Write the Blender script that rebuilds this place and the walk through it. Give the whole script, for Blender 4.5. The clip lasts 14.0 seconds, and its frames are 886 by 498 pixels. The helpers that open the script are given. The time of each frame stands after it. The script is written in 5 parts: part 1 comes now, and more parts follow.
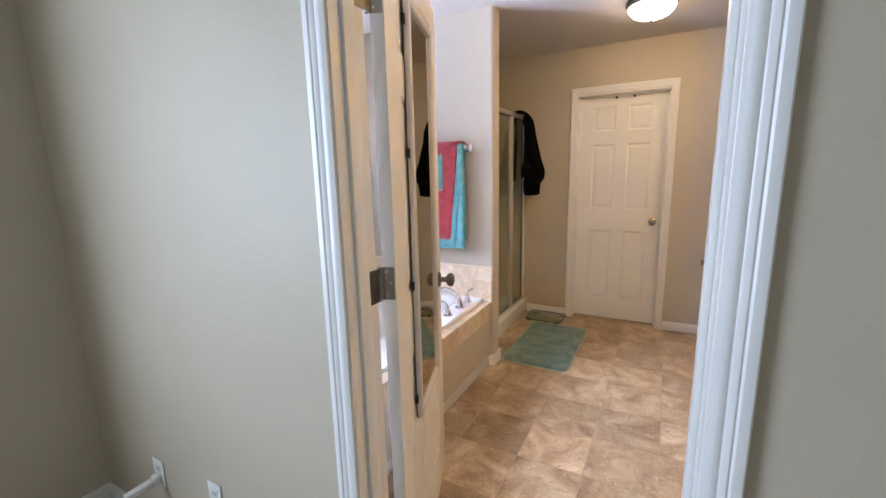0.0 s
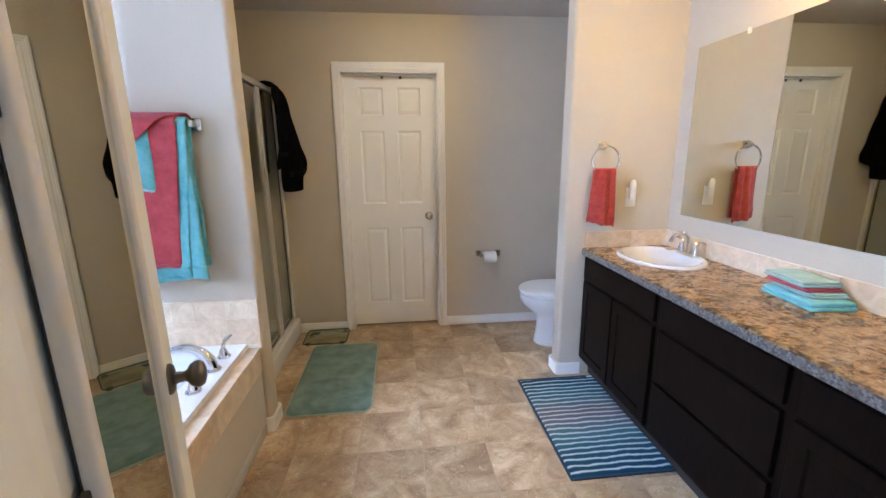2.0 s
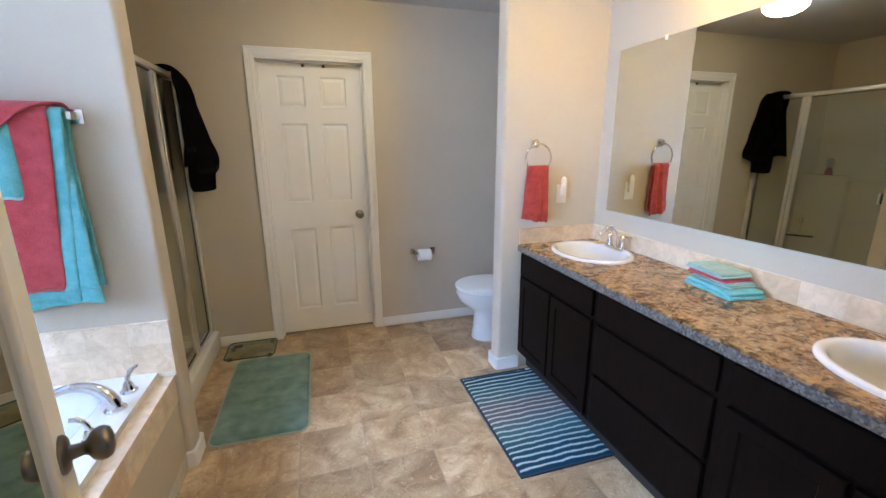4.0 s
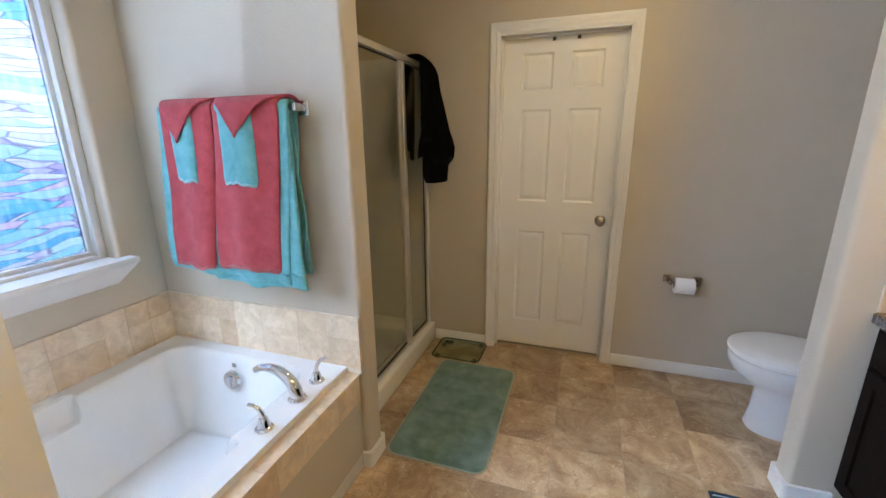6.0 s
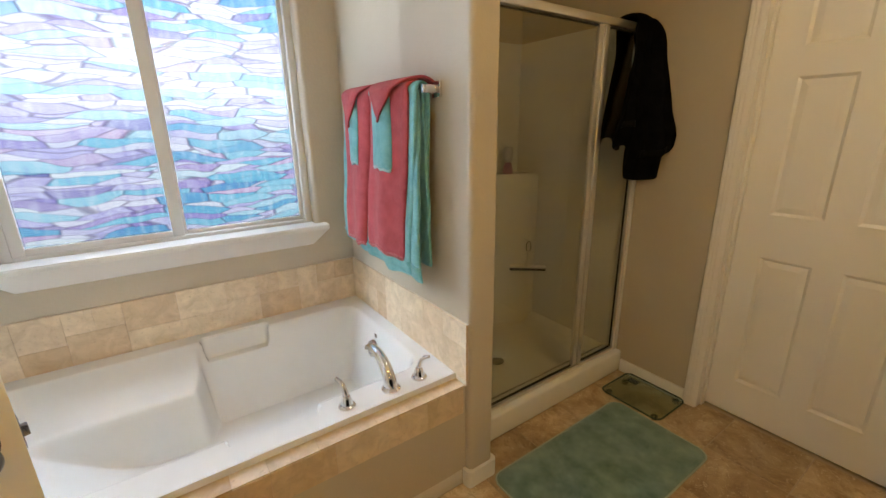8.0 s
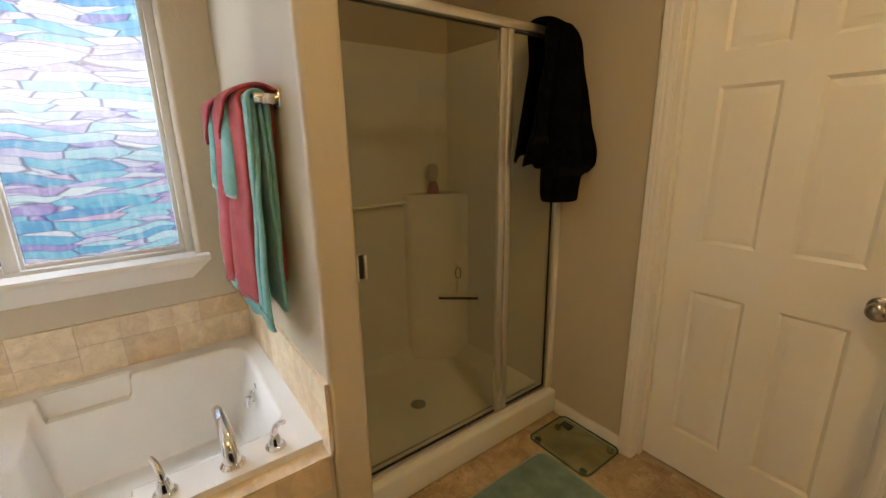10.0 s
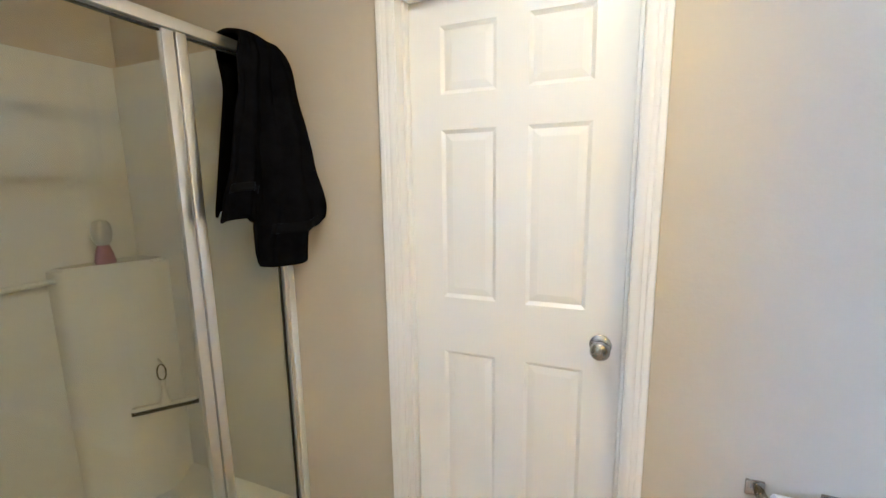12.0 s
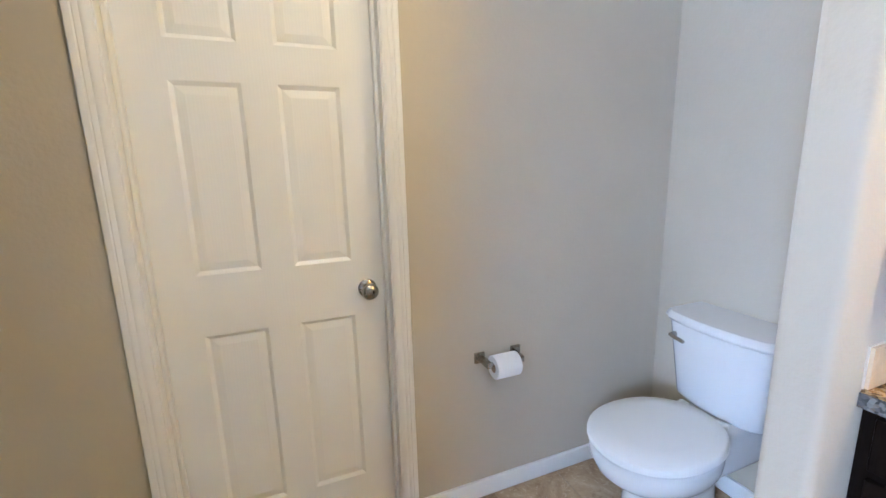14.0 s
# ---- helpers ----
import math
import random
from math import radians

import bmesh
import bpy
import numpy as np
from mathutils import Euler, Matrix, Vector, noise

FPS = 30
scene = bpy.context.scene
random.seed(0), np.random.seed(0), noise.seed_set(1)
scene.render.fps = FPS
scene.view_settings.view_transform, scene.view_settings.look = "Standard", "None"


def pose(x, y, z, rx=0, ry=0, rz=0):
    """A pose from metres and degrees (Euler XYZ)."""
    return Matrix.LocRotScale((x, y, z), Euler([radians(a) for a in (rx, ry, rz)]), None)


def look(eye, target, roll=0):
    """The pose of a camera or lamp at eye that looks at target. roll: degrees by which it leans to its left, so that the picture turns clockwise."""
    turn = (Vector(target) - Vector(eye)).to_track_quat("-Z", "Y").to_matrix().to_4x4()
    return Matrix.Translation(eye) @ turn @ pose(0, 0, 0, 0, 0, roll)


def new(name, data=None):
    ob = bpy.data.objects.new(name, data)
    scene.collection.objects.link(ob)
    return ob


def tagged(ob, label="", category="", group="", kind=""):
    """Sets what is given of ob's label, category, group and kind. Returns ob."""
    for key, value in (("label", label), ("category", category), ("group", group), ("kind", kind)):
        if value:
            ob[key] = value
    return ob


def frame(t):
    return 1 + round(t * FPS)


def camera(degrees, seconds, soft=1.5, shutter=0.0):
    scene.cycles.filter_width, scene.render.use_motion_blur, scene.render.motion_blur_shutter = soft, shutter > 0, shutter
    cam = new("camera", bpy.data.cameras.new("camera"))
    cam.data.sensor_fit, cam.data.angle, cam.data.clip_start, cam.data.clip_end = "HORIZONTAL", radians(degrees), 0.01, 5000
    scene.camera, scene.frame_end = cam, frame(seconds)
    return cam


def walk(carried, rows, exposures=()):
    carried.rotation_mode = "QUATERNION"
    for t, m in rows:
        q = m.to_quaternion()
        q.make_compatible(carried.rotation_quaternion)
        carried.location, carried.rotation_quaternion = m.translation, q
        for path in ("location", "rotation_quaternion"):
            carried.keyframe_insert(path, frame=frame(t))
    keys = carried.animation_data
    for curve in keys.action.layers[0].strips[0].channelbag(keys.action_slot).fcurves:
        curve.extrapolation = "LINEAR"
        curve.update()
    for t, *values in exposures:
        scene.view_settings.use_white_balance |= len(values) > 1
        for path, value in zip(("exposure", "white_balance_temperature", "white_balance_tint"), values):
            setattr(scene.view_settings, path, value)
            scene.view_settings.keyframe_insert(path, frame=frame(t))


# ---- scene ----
cam = camera(94.2, 14.0)
PATH = [
    (0, (0.159, 0.042, 1.413), (-0.779, 1.77, 1.045), -1.3),
    (0.5, (0.006, 0.244, 1.389), (-0.662, 2.089, 1.0), -0.9),
    (1, (-0.038, 0.422, 1.406), (-0.437, 2.337, 0.989), -1.1),
    (1.5, (-0.088, 0.582, 1.417), (-0.183, 2.533, 0.985), -0.9),
    (2, (-0.173, 0.675, 1.419), (0.029, 2.616, 0.981), -0.7),
    (2.5, (-0.282, 0.724, 1.43), (0.207, 2.612, 0.985), -0.6),
    (2.7, (-0.296, 0.737, 1.435), (0.288, 2.595, 0.981), -0.5),
    (4.8, (-0.144, 0.904, 1.463), (0.32, 2.782, 0.955), -0.2),
    (5, (-0.121, 0.958, 1.459), (0.158, 2.872, 0.95), -0.3),
    (5.5, (-0.1, 1.154, 1.458), (-0.277, 3.08, 0.949), -0.5),
    (6, (-0.055, 1.326, 1.461), (-0.675, 3.154, 0.937), -0.6),
    (6.5, (0.072, 1.447, 1.443), (-0.93, 3.097, 0.917), -0.9),
    (7, (0.144, 1.578, 1.434), (-1.152, 3.003, 0.895), -1.0),
    (7.2, (0.148, 1.636, 1.446), (-1.231, 2.976, 0.895), -0.9),
    (9.3, (0.272, 2.171, 1.442), (-1.393, 3.138, 0.901), -1.2),
    (9.5, (0.243, 2.227, 1.449), (-1.401, 3.234, 0.918), -1.1),
    (10, (0.209, 2.336, 1.447), (-1.35, 3.483, 0.943), -1.0),
    (10.5, (0.214, 2.433, 1.442), (-1.226, 3.743, 0.988), -1.0),
    (11, (0.183, 2.583, 1.439), (-1.086, 4.075, 1.035), -0.9),
    (11.5, (0.135, 2.704, 1.438), (-0.894, 4.383, 1.087), -0.8),
    (12, (0.074, 2.756, 1.455), (-0.67, 4.583, 1.13), -0.9),
    (12.5, (-0.028, 2.797, 1.457), (-0.477, 4.716, 1.118), -1.3),
    (13, (-0.095, 2.759, 1.446), (-0.134, 4.727, 1.092), -1.5),
    (13.5, (-0.153, 2.682, 1.395), (0.195, 4.619, 1.037), -1.4),
    (14, (-0.204, 2.64, 1.359), (0.519, 4.464, 0.972), -1.5),
]
EXPOSURES = [
    (0.0, -0.05, 5750, 20), (1.0, -0.38, 5650, 20), (1.5, -0.25, 5450, 17), (2.5, -0.08, 5050, 10), (5.0, -0.1, 5050, 9), (6.0, -0.33, 5600, 9), (7.0, -0.43, 6200, 8),
    (9.5, -0.68, 7800, 10), (10.5, -0.32, 7350, 9), (11.0, 0.25, 6250, 5), (11.5, 0.78, 4950, 8), (12.5, 0.82, 4550, 8), (13.2, 0.72, 4750, 8), (14.0, 0.33, 4950, 8),
]
walk(cam, [(t, look(eye, target, roll)) for t, eye, target, roll in PATH], exposures=EXPOSURES)

# ---- world and light ----
world = bpy.data.worlds.new("world")
scene.world = world
world.use_nodes = True
_wn = world.node_tree
_sky = _wn.nodes.new("ShaderNodeTexSky")
_sky.sky_type = 'NISHITA'
_sky.sun_disc = False
_sky.sun_elevation = radians(48)
_sky.sun_rotation = radians(200)
_wn.nodes["Background"].inputs[1].default_value = 0.1
_wn.links.new(_sky.outputs[0], _wn.nodes["Background"].inputs[0])

sun = new("sun", bpy.data.lights.new("sun", 'SUN'))
sun.data.energy = 2.5
sun.data.angle = radians(0.5)
sun.data.color = (1.0, 0.95, 0.88)
sun.matrix_basis = look((3, 6, 8), (0, 0, 0))


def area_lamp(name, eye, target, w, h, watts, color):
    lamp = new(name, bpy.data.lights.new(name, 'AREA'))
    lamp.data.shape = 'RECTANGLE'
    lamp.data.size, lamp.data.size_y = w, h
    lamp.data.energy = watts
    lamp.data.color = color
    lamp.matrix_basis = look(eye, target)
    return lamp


WINDOW_GLOW = 62.0
FILM_PASS = 0.185
# added area lamp at an unseen bedroom window, lights the doorway wall
area_lamp("unseen_bedroom_window_light", (-2.12, -0.75, 1.45), (0.5, -0.75, 1.45), 1.1, 1.3, 84, (0.74, 0.90, 1.0))
WARM, DOMEWARM = (1.0, 0.56, 0.07), (1.0, 0.75, 0.42)
DOME_GLOW, BULB_GLOW = 40.0, 100.0


# ---- materials ----
def mat(name, color=(0.8, 0.8, 0.8), rough=0.5, metal=0.0, build=None, spec=0.5):
    m = bpy.data.materials.new(name)
    m.use_nodes = True
    b = m.node_tree.nodes["Principled BSDF"]
    b.inputs["Base Color"].default_value = (*color, 1)
    b.inputs["Roughness"].default_value = rough
    b.inputs["Metallic"].default_value = metal
    b.inputs["Specular IOR Level"].default_value = spec
    if build:
        build(m.node_tree, b)
    return m


def node(nt, kind, **values):
    n = nt.nodes.new(kind)
    for k, v in values.items():
        n.inputs[k.replace("_", " ")].default_value = v
    return n


def coords(nt, scale=(1, 1, 1), world_space=True):
    g = nt.nodes.new("ShaderNodeNewGeometry") if world_space else nt.nodes.new("ShaderNodeTexCoord")
    mp = nt.nodes.new("ShaderNodeMapping")
    mp.inputs["Scale"].default_value = scale
    nt.links.new(g.outputs["Position"] if world_space else g.outputs["Object"], mp.inputs["Vector"])
    return mp.outputs["Vector"]


def noise_fac(nt, vec, scale, detail=4.0, rough=0.55, distortion=0.0):
    n = node(nt, "ShaderNodeTexNoise", Scale=scale, Detail=detail, Roughness=rough, Distortion=distortion)
    nt.links.new(vec, n.inputs["Vector"])
    return n.outputs["Fac"]


def ramp(nt, fac, stops):
    r = nt.nodes.new("ShaderNodeValToRGB")
    el = r.color_ramp.elements
    while len(el) < len(stops):
        el.new(0.5)
    for e, (p, c) in zip(el, stops):
        e.position = p
        e.color = (*c, 1)
    nt.links.new(fac, r.inputs["Fac"])
    return r.outputs["Color"]


def mix(nt, a, b, fac, mode='MIX'):
    m = nt.nodes.new("ShaderNodeMix")
    m.data_type, m.blend_type = 'RGBA', mode
    for val, sock in ((fac, m.inputs[0]), (a, m.inputs[6]), (b, m.inputs[7])):
        if isinstance(val, bpy.types.NodeSocket):
            nt.links.new(val, sock)
        elif isinstance(val, tuple):
            sock.default_value = (*val, 1)
        else:
            sock.default_value = val
    return m.outputs[2]


def bump(nt, b, fac, strength, distance):
    n = node(nt, "ShaderNodeBump", Strength=strength, Distance=distance)
    nt.links.new(fac, n.inputs["Height"])
    nt.links.new(n.outputs["Normal"], b.inputs["Normal"])


def paint(dark, light, peel, peel_scale=150.0):
    def build(nt, b):
        v = coords(nt)
        col = ramp(nt, noise_fac(nt, v, 1.7, 5.0), [(0.3, dark), (0.7, light)])
        nt.links.new(col, b.inputs["Base Color"])
        bump(nt, b, noise_fac(nt, v, peel_scale, 2.0), peel, 0.002)
    return build


WALL = mat("wall_paint", rough=0.52, build=paint((0.485, 0.425, 0.322), (0.525, 0.466, 0.358), 0.5, 75.0), spec=0.42)
CEILING = mat("ceiling_paint", rough=0.8, build=paint((0.50, 0.45, 0.39), (0.54, 0.49, 0.43), 0.5, 90.0), spec=0.2)
TRIM = mat("white_trim_paint", rough=0.35, build=paint((0.75, 0.74, 0.71), (0.80, 0.79, 0.76), 0.05, 60.0))
def door_build(nt, b):
    v = coords(nt)
    nt.links.new(ramp(nt, noise_fac(nt, v, 1.7, 5.0), [(0.3, (0.78, 0.77, 0.73)), (0.7, (0.83, 0.82, 0.78))]), b.inputs["Base Color"])
    w = node(nt, "ShaderNodeTexWave", Scale=1.0, Distortion=9.0, Detail=3.0)
    nt.links.new(coords(nt, (34, 34, 2.2)), w.inputs["Vector"])
    bump(nt, b, w.outputs["Fac"], 0.06, 0.0012)


DOORPAINT = mat("white_door_paint", rough=0.33, build=door_build)
VINYL = mat("white_vinyl", rough=0.4, build=paint((0.62, 0.62, 0.60), (0.67, 0.67, 0.65), 0.04, 60.0))
CARPET = mat("beige_carpet", rough=0.95, build=paint((0.34, 0.29, 0.23), (0.44, 0.38, 0.31), 1.0, 260.0), spec=0.1)


def acrylic_build(nt, b):
    v = coords(nt)
    nt.links.new(ramp(nt, noise_fac(nt, v, 3.0), [(0.3, (0.69, 0.69, 0.665)), (0.7, (0.75, 0.75, 0.725))]), b.inputs["Base Color"])
    nt.links.new(ramp(nt, noise_fac(nt, v, 9.0), [(0.3, (0.16, 0.16, 0.16)), (0.7, (0.26, 0.26, 0.26))]), b.inputs["Roughness"])


ACRYLIC = mat("white_acrylic", rough=0.2, build=acrylic_build)
PORCELAIN = mat("white_porcelain", (0.65, 0.64, 0.615), 0.12)
CHROME = mat("chrome", (0.80, 0.80, 0.82), 0.09, 1.0)


def nickel_build(nt, b):
    v = coords(nt, (60, 60, 400))
    nt.links.new(ramp(nt, noise_fac(nt, v, 1.0), [(0.3, (0.20, 0.20, 0.20)), (0.7, (0.28, 0.28, 0.28))]), b.inputs["Roughness"])


NICKEL = mat("brushed_nickel", (0.40, 0.375, 0.34), 0.24, 1.0, build=nickel_build)
BRONZE = mat("dark_nickel_knob", (0.17, 0.158, 0.145), 0.3, 1.0)
ALUMINIUM = mat("bright_aluminium", (0.80, 0.78, 0.74), 0.36, 1.0)
BLACKSEAL = mat("black_rubber_seal", (0.012, 0.012, 0.012), 0.6)
MIRROR = mat("mirror_silver", (0.70, 0.71, 0.66), 0.015, 1.0)


def tile_build(nt, b):
    info = nt.nodes.new("ShaderNodeObjectInfo")
    g = nt.nodes.new("ShaderNodeNewGeometry")
    off = nt.nodes.new("ShaderNodeVectorMath")
    off.operation = 'MULTIPLY_ADD'
    comb = nt.nodes.new("ShaderNodeCombineXYZ")
    for k in range(3):
        nt.links.new(info.outputs["Random"], comb.inputs[k])
    off.inputs[1].default_value = (37.0, 53.0, 11.0)
    nt.links.new(comb.outputs[0], off.inputs[0])
    nt.links.new(g.outputs["Position"], off.inputs[2])
    v = off.outputs[0]
    cloud = noise_fac(nt, v, 4.6, 9.0, 0.66, 0.9)
    col = ramp(nt, cloud, [(0.30, (0.22, 0.14, 0.075)), (0.44, (0.35, 0.245, 0.135)), (0.56, (0.46, 0.345, 0.205)), (0.70, (0.62, 0.50, 0.335))])
    vein = noise_fac(nt, v, 13.0, 6.0, 0.7, 2.5)
    col = mix(nt, col, (0.25, 0.155, 0.085), ramp(nt, vein, [(0.54, (0, 0, 0)), (0.63, (0.5, 0.5, 0.5))]))
    fleck = noise_fac(nt, v, 19.0, 7.0, 0.75, 3.5)
    col = mix(nt, col, (0.70, 0.60, 0.44), ramp(nt, fleck, [(0.56, (0, 0, 0)), (0.64, (0.6, 0.6, 0.6))]))
    tone = ramp(nt, info.outputs["Random"], [(0.0, (0.76, 0.74, 0.71)), (1.0, (1.16, 1.14, 1.11))])
    col = mix(nt, col, tone, 1.0, 'MULTIPLY')
    nt.links.new(col, b.inputs["Base Color"])
    nt.links.new(ramp(nt, vein, [(0.3, (0.30, 0.30, 0.30)), (0.7, (0.48, 0.48, 0.48))]), b.inputs["Roughness"])
    bump(nt, b, cloud, 0.25, 0.004)


FLOORTILE = mat("floor_tile_stone", rough=0.4, build=tile_build)
GROUT = mat("floor_grout", rough=0.85, build=paint((0.34, 0.27, 0.19), (0.42, 0.34, 0.25), 0.4, 200.0))


def travertine_build(nt, b):
    info = nt.nodes.new("ShaderNodeObjectInfo")
    v = coords(nt)
    base = ramp(nt, info.outputs["Random"], [(0.0, (0.56, 0.41, 0.25)), (0.25, (0.67, 0.54, 0.38)), (0.6, (0.74, 0.63, 0.47)), (1.0, (0.64, 0.50, 0.33))])
    cloud = noise_fac(nt, v, 16.0, 6.0, 0.6, 0.8)
    col = mix(nt, base, ramp(nt, cloud, [(0.3, (0.80, 0.76, 0.70)), (0.7, (1.08, 1.07, 1.05))]), 1.0, 'MULTIPLY')
    pit = noise_fac(nt, v, 80.0, 3.0)
    col = mix(nt, col, (0.45, 0.34, 0.22), ramp(nt, pit, [(0.60, (0, 0, 0)), (0.72, (0.5, 0.5, 0.5))]))
    nt.links.new(col, b.inputs["Base Color"])
    bump(nt, b, pit, 0.2, 0.002)


TRAVERTINE = mat("travertine_tile", rough=0.42, build=travertine_build)
TILEGROUT = mat("tile_grout", rough=0.85, build=paint((0.60, 0.52, 0.41), (0.68, 0.60, 0.49), 0.4, 200.0))


def wood_build(nt, b):
    v = coords(nt, (6, 6, 1.2))
    grain = noise_fac(nt, v, 12.0, 6.0, 0.6, 0.6)
    nt.links.new(ramp(nt, grain, [(0.3, (0.003, 0.002, 0.0016)), (0.7, (0.009, 0.0055, 0.004))]), b.inputs["Base Color"])
    bump(nt, b, grain, 0.12, 0.001)


ESPRESSO = mat("espresso_wood", rough=0.36, build=wood_build, spec=0.035)
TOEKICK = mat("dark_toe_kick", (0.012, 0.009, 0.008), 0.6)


def laminate_build(nt, b):
    v = coords(nt)
    n1 = node(nt, "ShaderNodeTexNoise", Scale=9.0, Detail=3.0, Roughness=0.5, Distortion=0.5)
    nt.links.new(v, n1.inputs["Vector"])
    warp = nt.nodes.new("ShaderNodeVectorMath")
    warp.operation = 'MULTIPLY_ADD'
    warp.inputs[1].default_value = (0.035, 0.035, 0.02)
    nt.links.new(n1.outputs["Color"], warp.inputs[0])
    nt.links.new(v, warp.inputs[2])
    vo = node(nt, "ShaderNodeTexVoronoi", Scale=70.0)
    nt.links.new(warp.outputs[0], vo.inputs["Vector"])
    sep = nt.nodes.new("ShaderNodeSeparateColor")
    nt.links.new(vo.outputs["Color"], sep.inputs[0])
    fleck = ramp(nt, sep.outputs[0], [(0.0, (0.012, 0.009, 0.007)), (0.25, (0.085, 0.044, 0.016)), (0.5, (0.24, 0.135, 0.042)), (0.78, (0.44, 0.28, 0.11)), (1.0, (0.46, 0.38, 0.26))])
    cloud = noise_fac(nt, v, 15.0, 10.0, 0.76, 0.5)
    col = mix(nt, fleck, ramp(nt, cloud, [(0.36, (0.010, 0.008, 0.007)), (0.44, (0.10, 0.052, 0.018)), (0.52, (0.25, 0.140, 0.042)), (0.60, (0.46, 0.275, 0.095)), (0.70, (0.42, 0.34, 0.22))]), 0.5)
    grit = noise_fac(nt, v, 55.0, 6.0, 0.8, 0.0)
    col = mix(nt, col, (0.36, 0.33, 0.29), ramp(nt, grit, [(0.58, (0, 0, 0)), (0.66, (0.55, 0.55, 0.55))]))
    col = mix(nt, col, (0.012, 0.009, 0.008), ramp(nt, grit, [(0.36, (0.75, 0.75, 0.75)), (0.44, (0, 0, 0))]))
    nt.links.new(col, b.inputs["Base Color"])
    nt.links.new(ramp(nt, cloud, [(0.3, (0.22, 0.22, 0.22)), (0.7, (0.34, 0.34, 0.34))]), b.inputs["Roughness"])


LAMINATE = mat("granite_look_laminate", rough=0.28, build=laminate_build, spec=0.3)


def lamedge_build(nt, b):
    v = coords(nt)
    vo = node(nt, "ShaderNodeTexVoronoi", Scale=140.0)
    nt.links.new(v, vo.inputs["Vector"])
    sep = nt.nodes.new("ShaderNodeSeparateColor")
    nt.links.new(vo.outputs["Color"], sep.inputs[0])
    nt.links.new(ramp(nt, sep.outputs[0], [(0.0, (0.02, 0.02, 0.02)), (0.4, (0.08, 0.077, 0.074)), (0.75, (0.20, 0.19, 0.18)), (1.0, (0.09, 0.065, 0.04))]), b.inputs["Base Color"])


LAMEDGE = mat("laminate_edge", rough=0.35, build=lamedge_build)


def terry(dark, light, scale=420.0, sheen=0.3, patch=14.0):
    def build(nt, b):
        v = coords(nt)
        col = ramp(nt, noise_fac(nt, v, patch, 6.0, 0.65), [(0.3, dark), (0.7, light)])
        nt.links.new(col, b.inputs["Base Color"])
        b.inputs["Sheen Weight"].default_value = sheen
        b.inputs["Sheen Roughness"].default_value = 0.5
        bump(nt, b, noise_fac(nt, v, scale, 2.0), 0.9, 0.004)
    return build


AQUA = mat("aqua_terry", rough=0.95, build=terry((0.12, 0.36, 0.385), (0.215, 0.50, 0.52), 260.0, 0.15, 22.0), spec=0.1)
PALEAQUA = mat("pale_green_terry", rough=0.95, build=terry((0.25, 0.38, 0.34), (0.35, 0.48, 0.43), 260.0, 0.15, 22.0), spec=0.1)
CORAL = mat("coral_terry", rough=0.95, build=terry((0.34, 0.048, 0.058), (0.47, 0.080, 0.090), 260.0, 0.15, 22.0), spec=0.1)
REDTERRY = mat("red_terry", rough=0.95, build=terry((0.29, 0.036, 0.03), (0.43, 0.07, 0.05), 260.0, 0.15, 30.0), spec=0.1)
BLACKTERRY = mat("black_terry", rough=0.97, build=terry((0.002, 0.002, 0.0025), (0.006, 0.006, 0.007), 300.0, 0.0), spec=0.0)
MATGREEN = mat("sage_green_pile", rough=0.95, build=terry((0.075, 0.150, 0.122), (0.225, 0.335, 0.285), 300.0, 0.3, 9.0), spec=0.1)


def stripe_build(nt, b):
    v = coords(nt)
    sep = nt.nodes.new("ShaderNodeSeparateXYZ")
    nt.links.new(v, sep.inputs[0])
    wob = noise_fac(nt, v, 7.5, 5.0, 0.6)
    add = nt.nodes.new("ShaderNodeMath")
    add.operation = 'MULTIPLY_ADD'
    add.inputs[1].default_value = 0.034
    nt.links.new(wob, add.inputs[0])
    nt.links.new(sep.outputs[1], add.inputs[2])
    fr = nt.nodes.new("ShaderNodeMath")
    fr.operation = 'PINGPONG'
    fr.inputs[1].default_value = 0.019
    nt.links.new(add.outputs[0], fr.inputs[0])
    edge = nt.nodes.new("ShaderNodeMath")
    edge.operation = 'DIVIDE'
    edge.inputs[1].default_value = 0.019
    nt.links.new(fr.outputs[0], edge.inputs[0])
    along = nt.nodes.new("ShaderNodeMapRange")
    along.inputs[1].default_value, along.inputs[2].default_value = 2.16, 3.02
    nt.links.new(add.outputs[0], along.inputs[0])
    light = ramp(nt, along.outputs[0], [(0.0, (0.52, 0.62, 0.66)), (0.3, (0.50, 0.60, 0.62)), (0.5, (0.60, 0.60, 0.60)), (0.62, (0.60, 0.52, 0.49)), (0.75, (0.48, 0.58, 0.58)), (1.0, (0.46, 0.56, 0.62))])
    dark = ramp(nt, along.outputs[0], [(0.0, (0.012, 0.045, 0.085)), (0.2, (0.02, 0.075, 0.115)), (0.36, (0.065, 0.16, 0.19)), (0.55, (0.14, 0.14, 0.15)), (0.7, (0.08, 0.14, 0.155)), (0.85, (0.03, 0.10, 0.125)), (1.0, (0.02, 0.055, 0.09))])
    f = ramp(nt, edge.outputs[0], [(0.56, (0, 0, 0)), (0.86, (1, 1, 1))])
    nt.links.new(mix(nt, dark, light, f), b.inputs["Base Color"])
    bump(nt, b, noise_fac(nt, v, 320.0, 2.0), 0.9, 0.004)


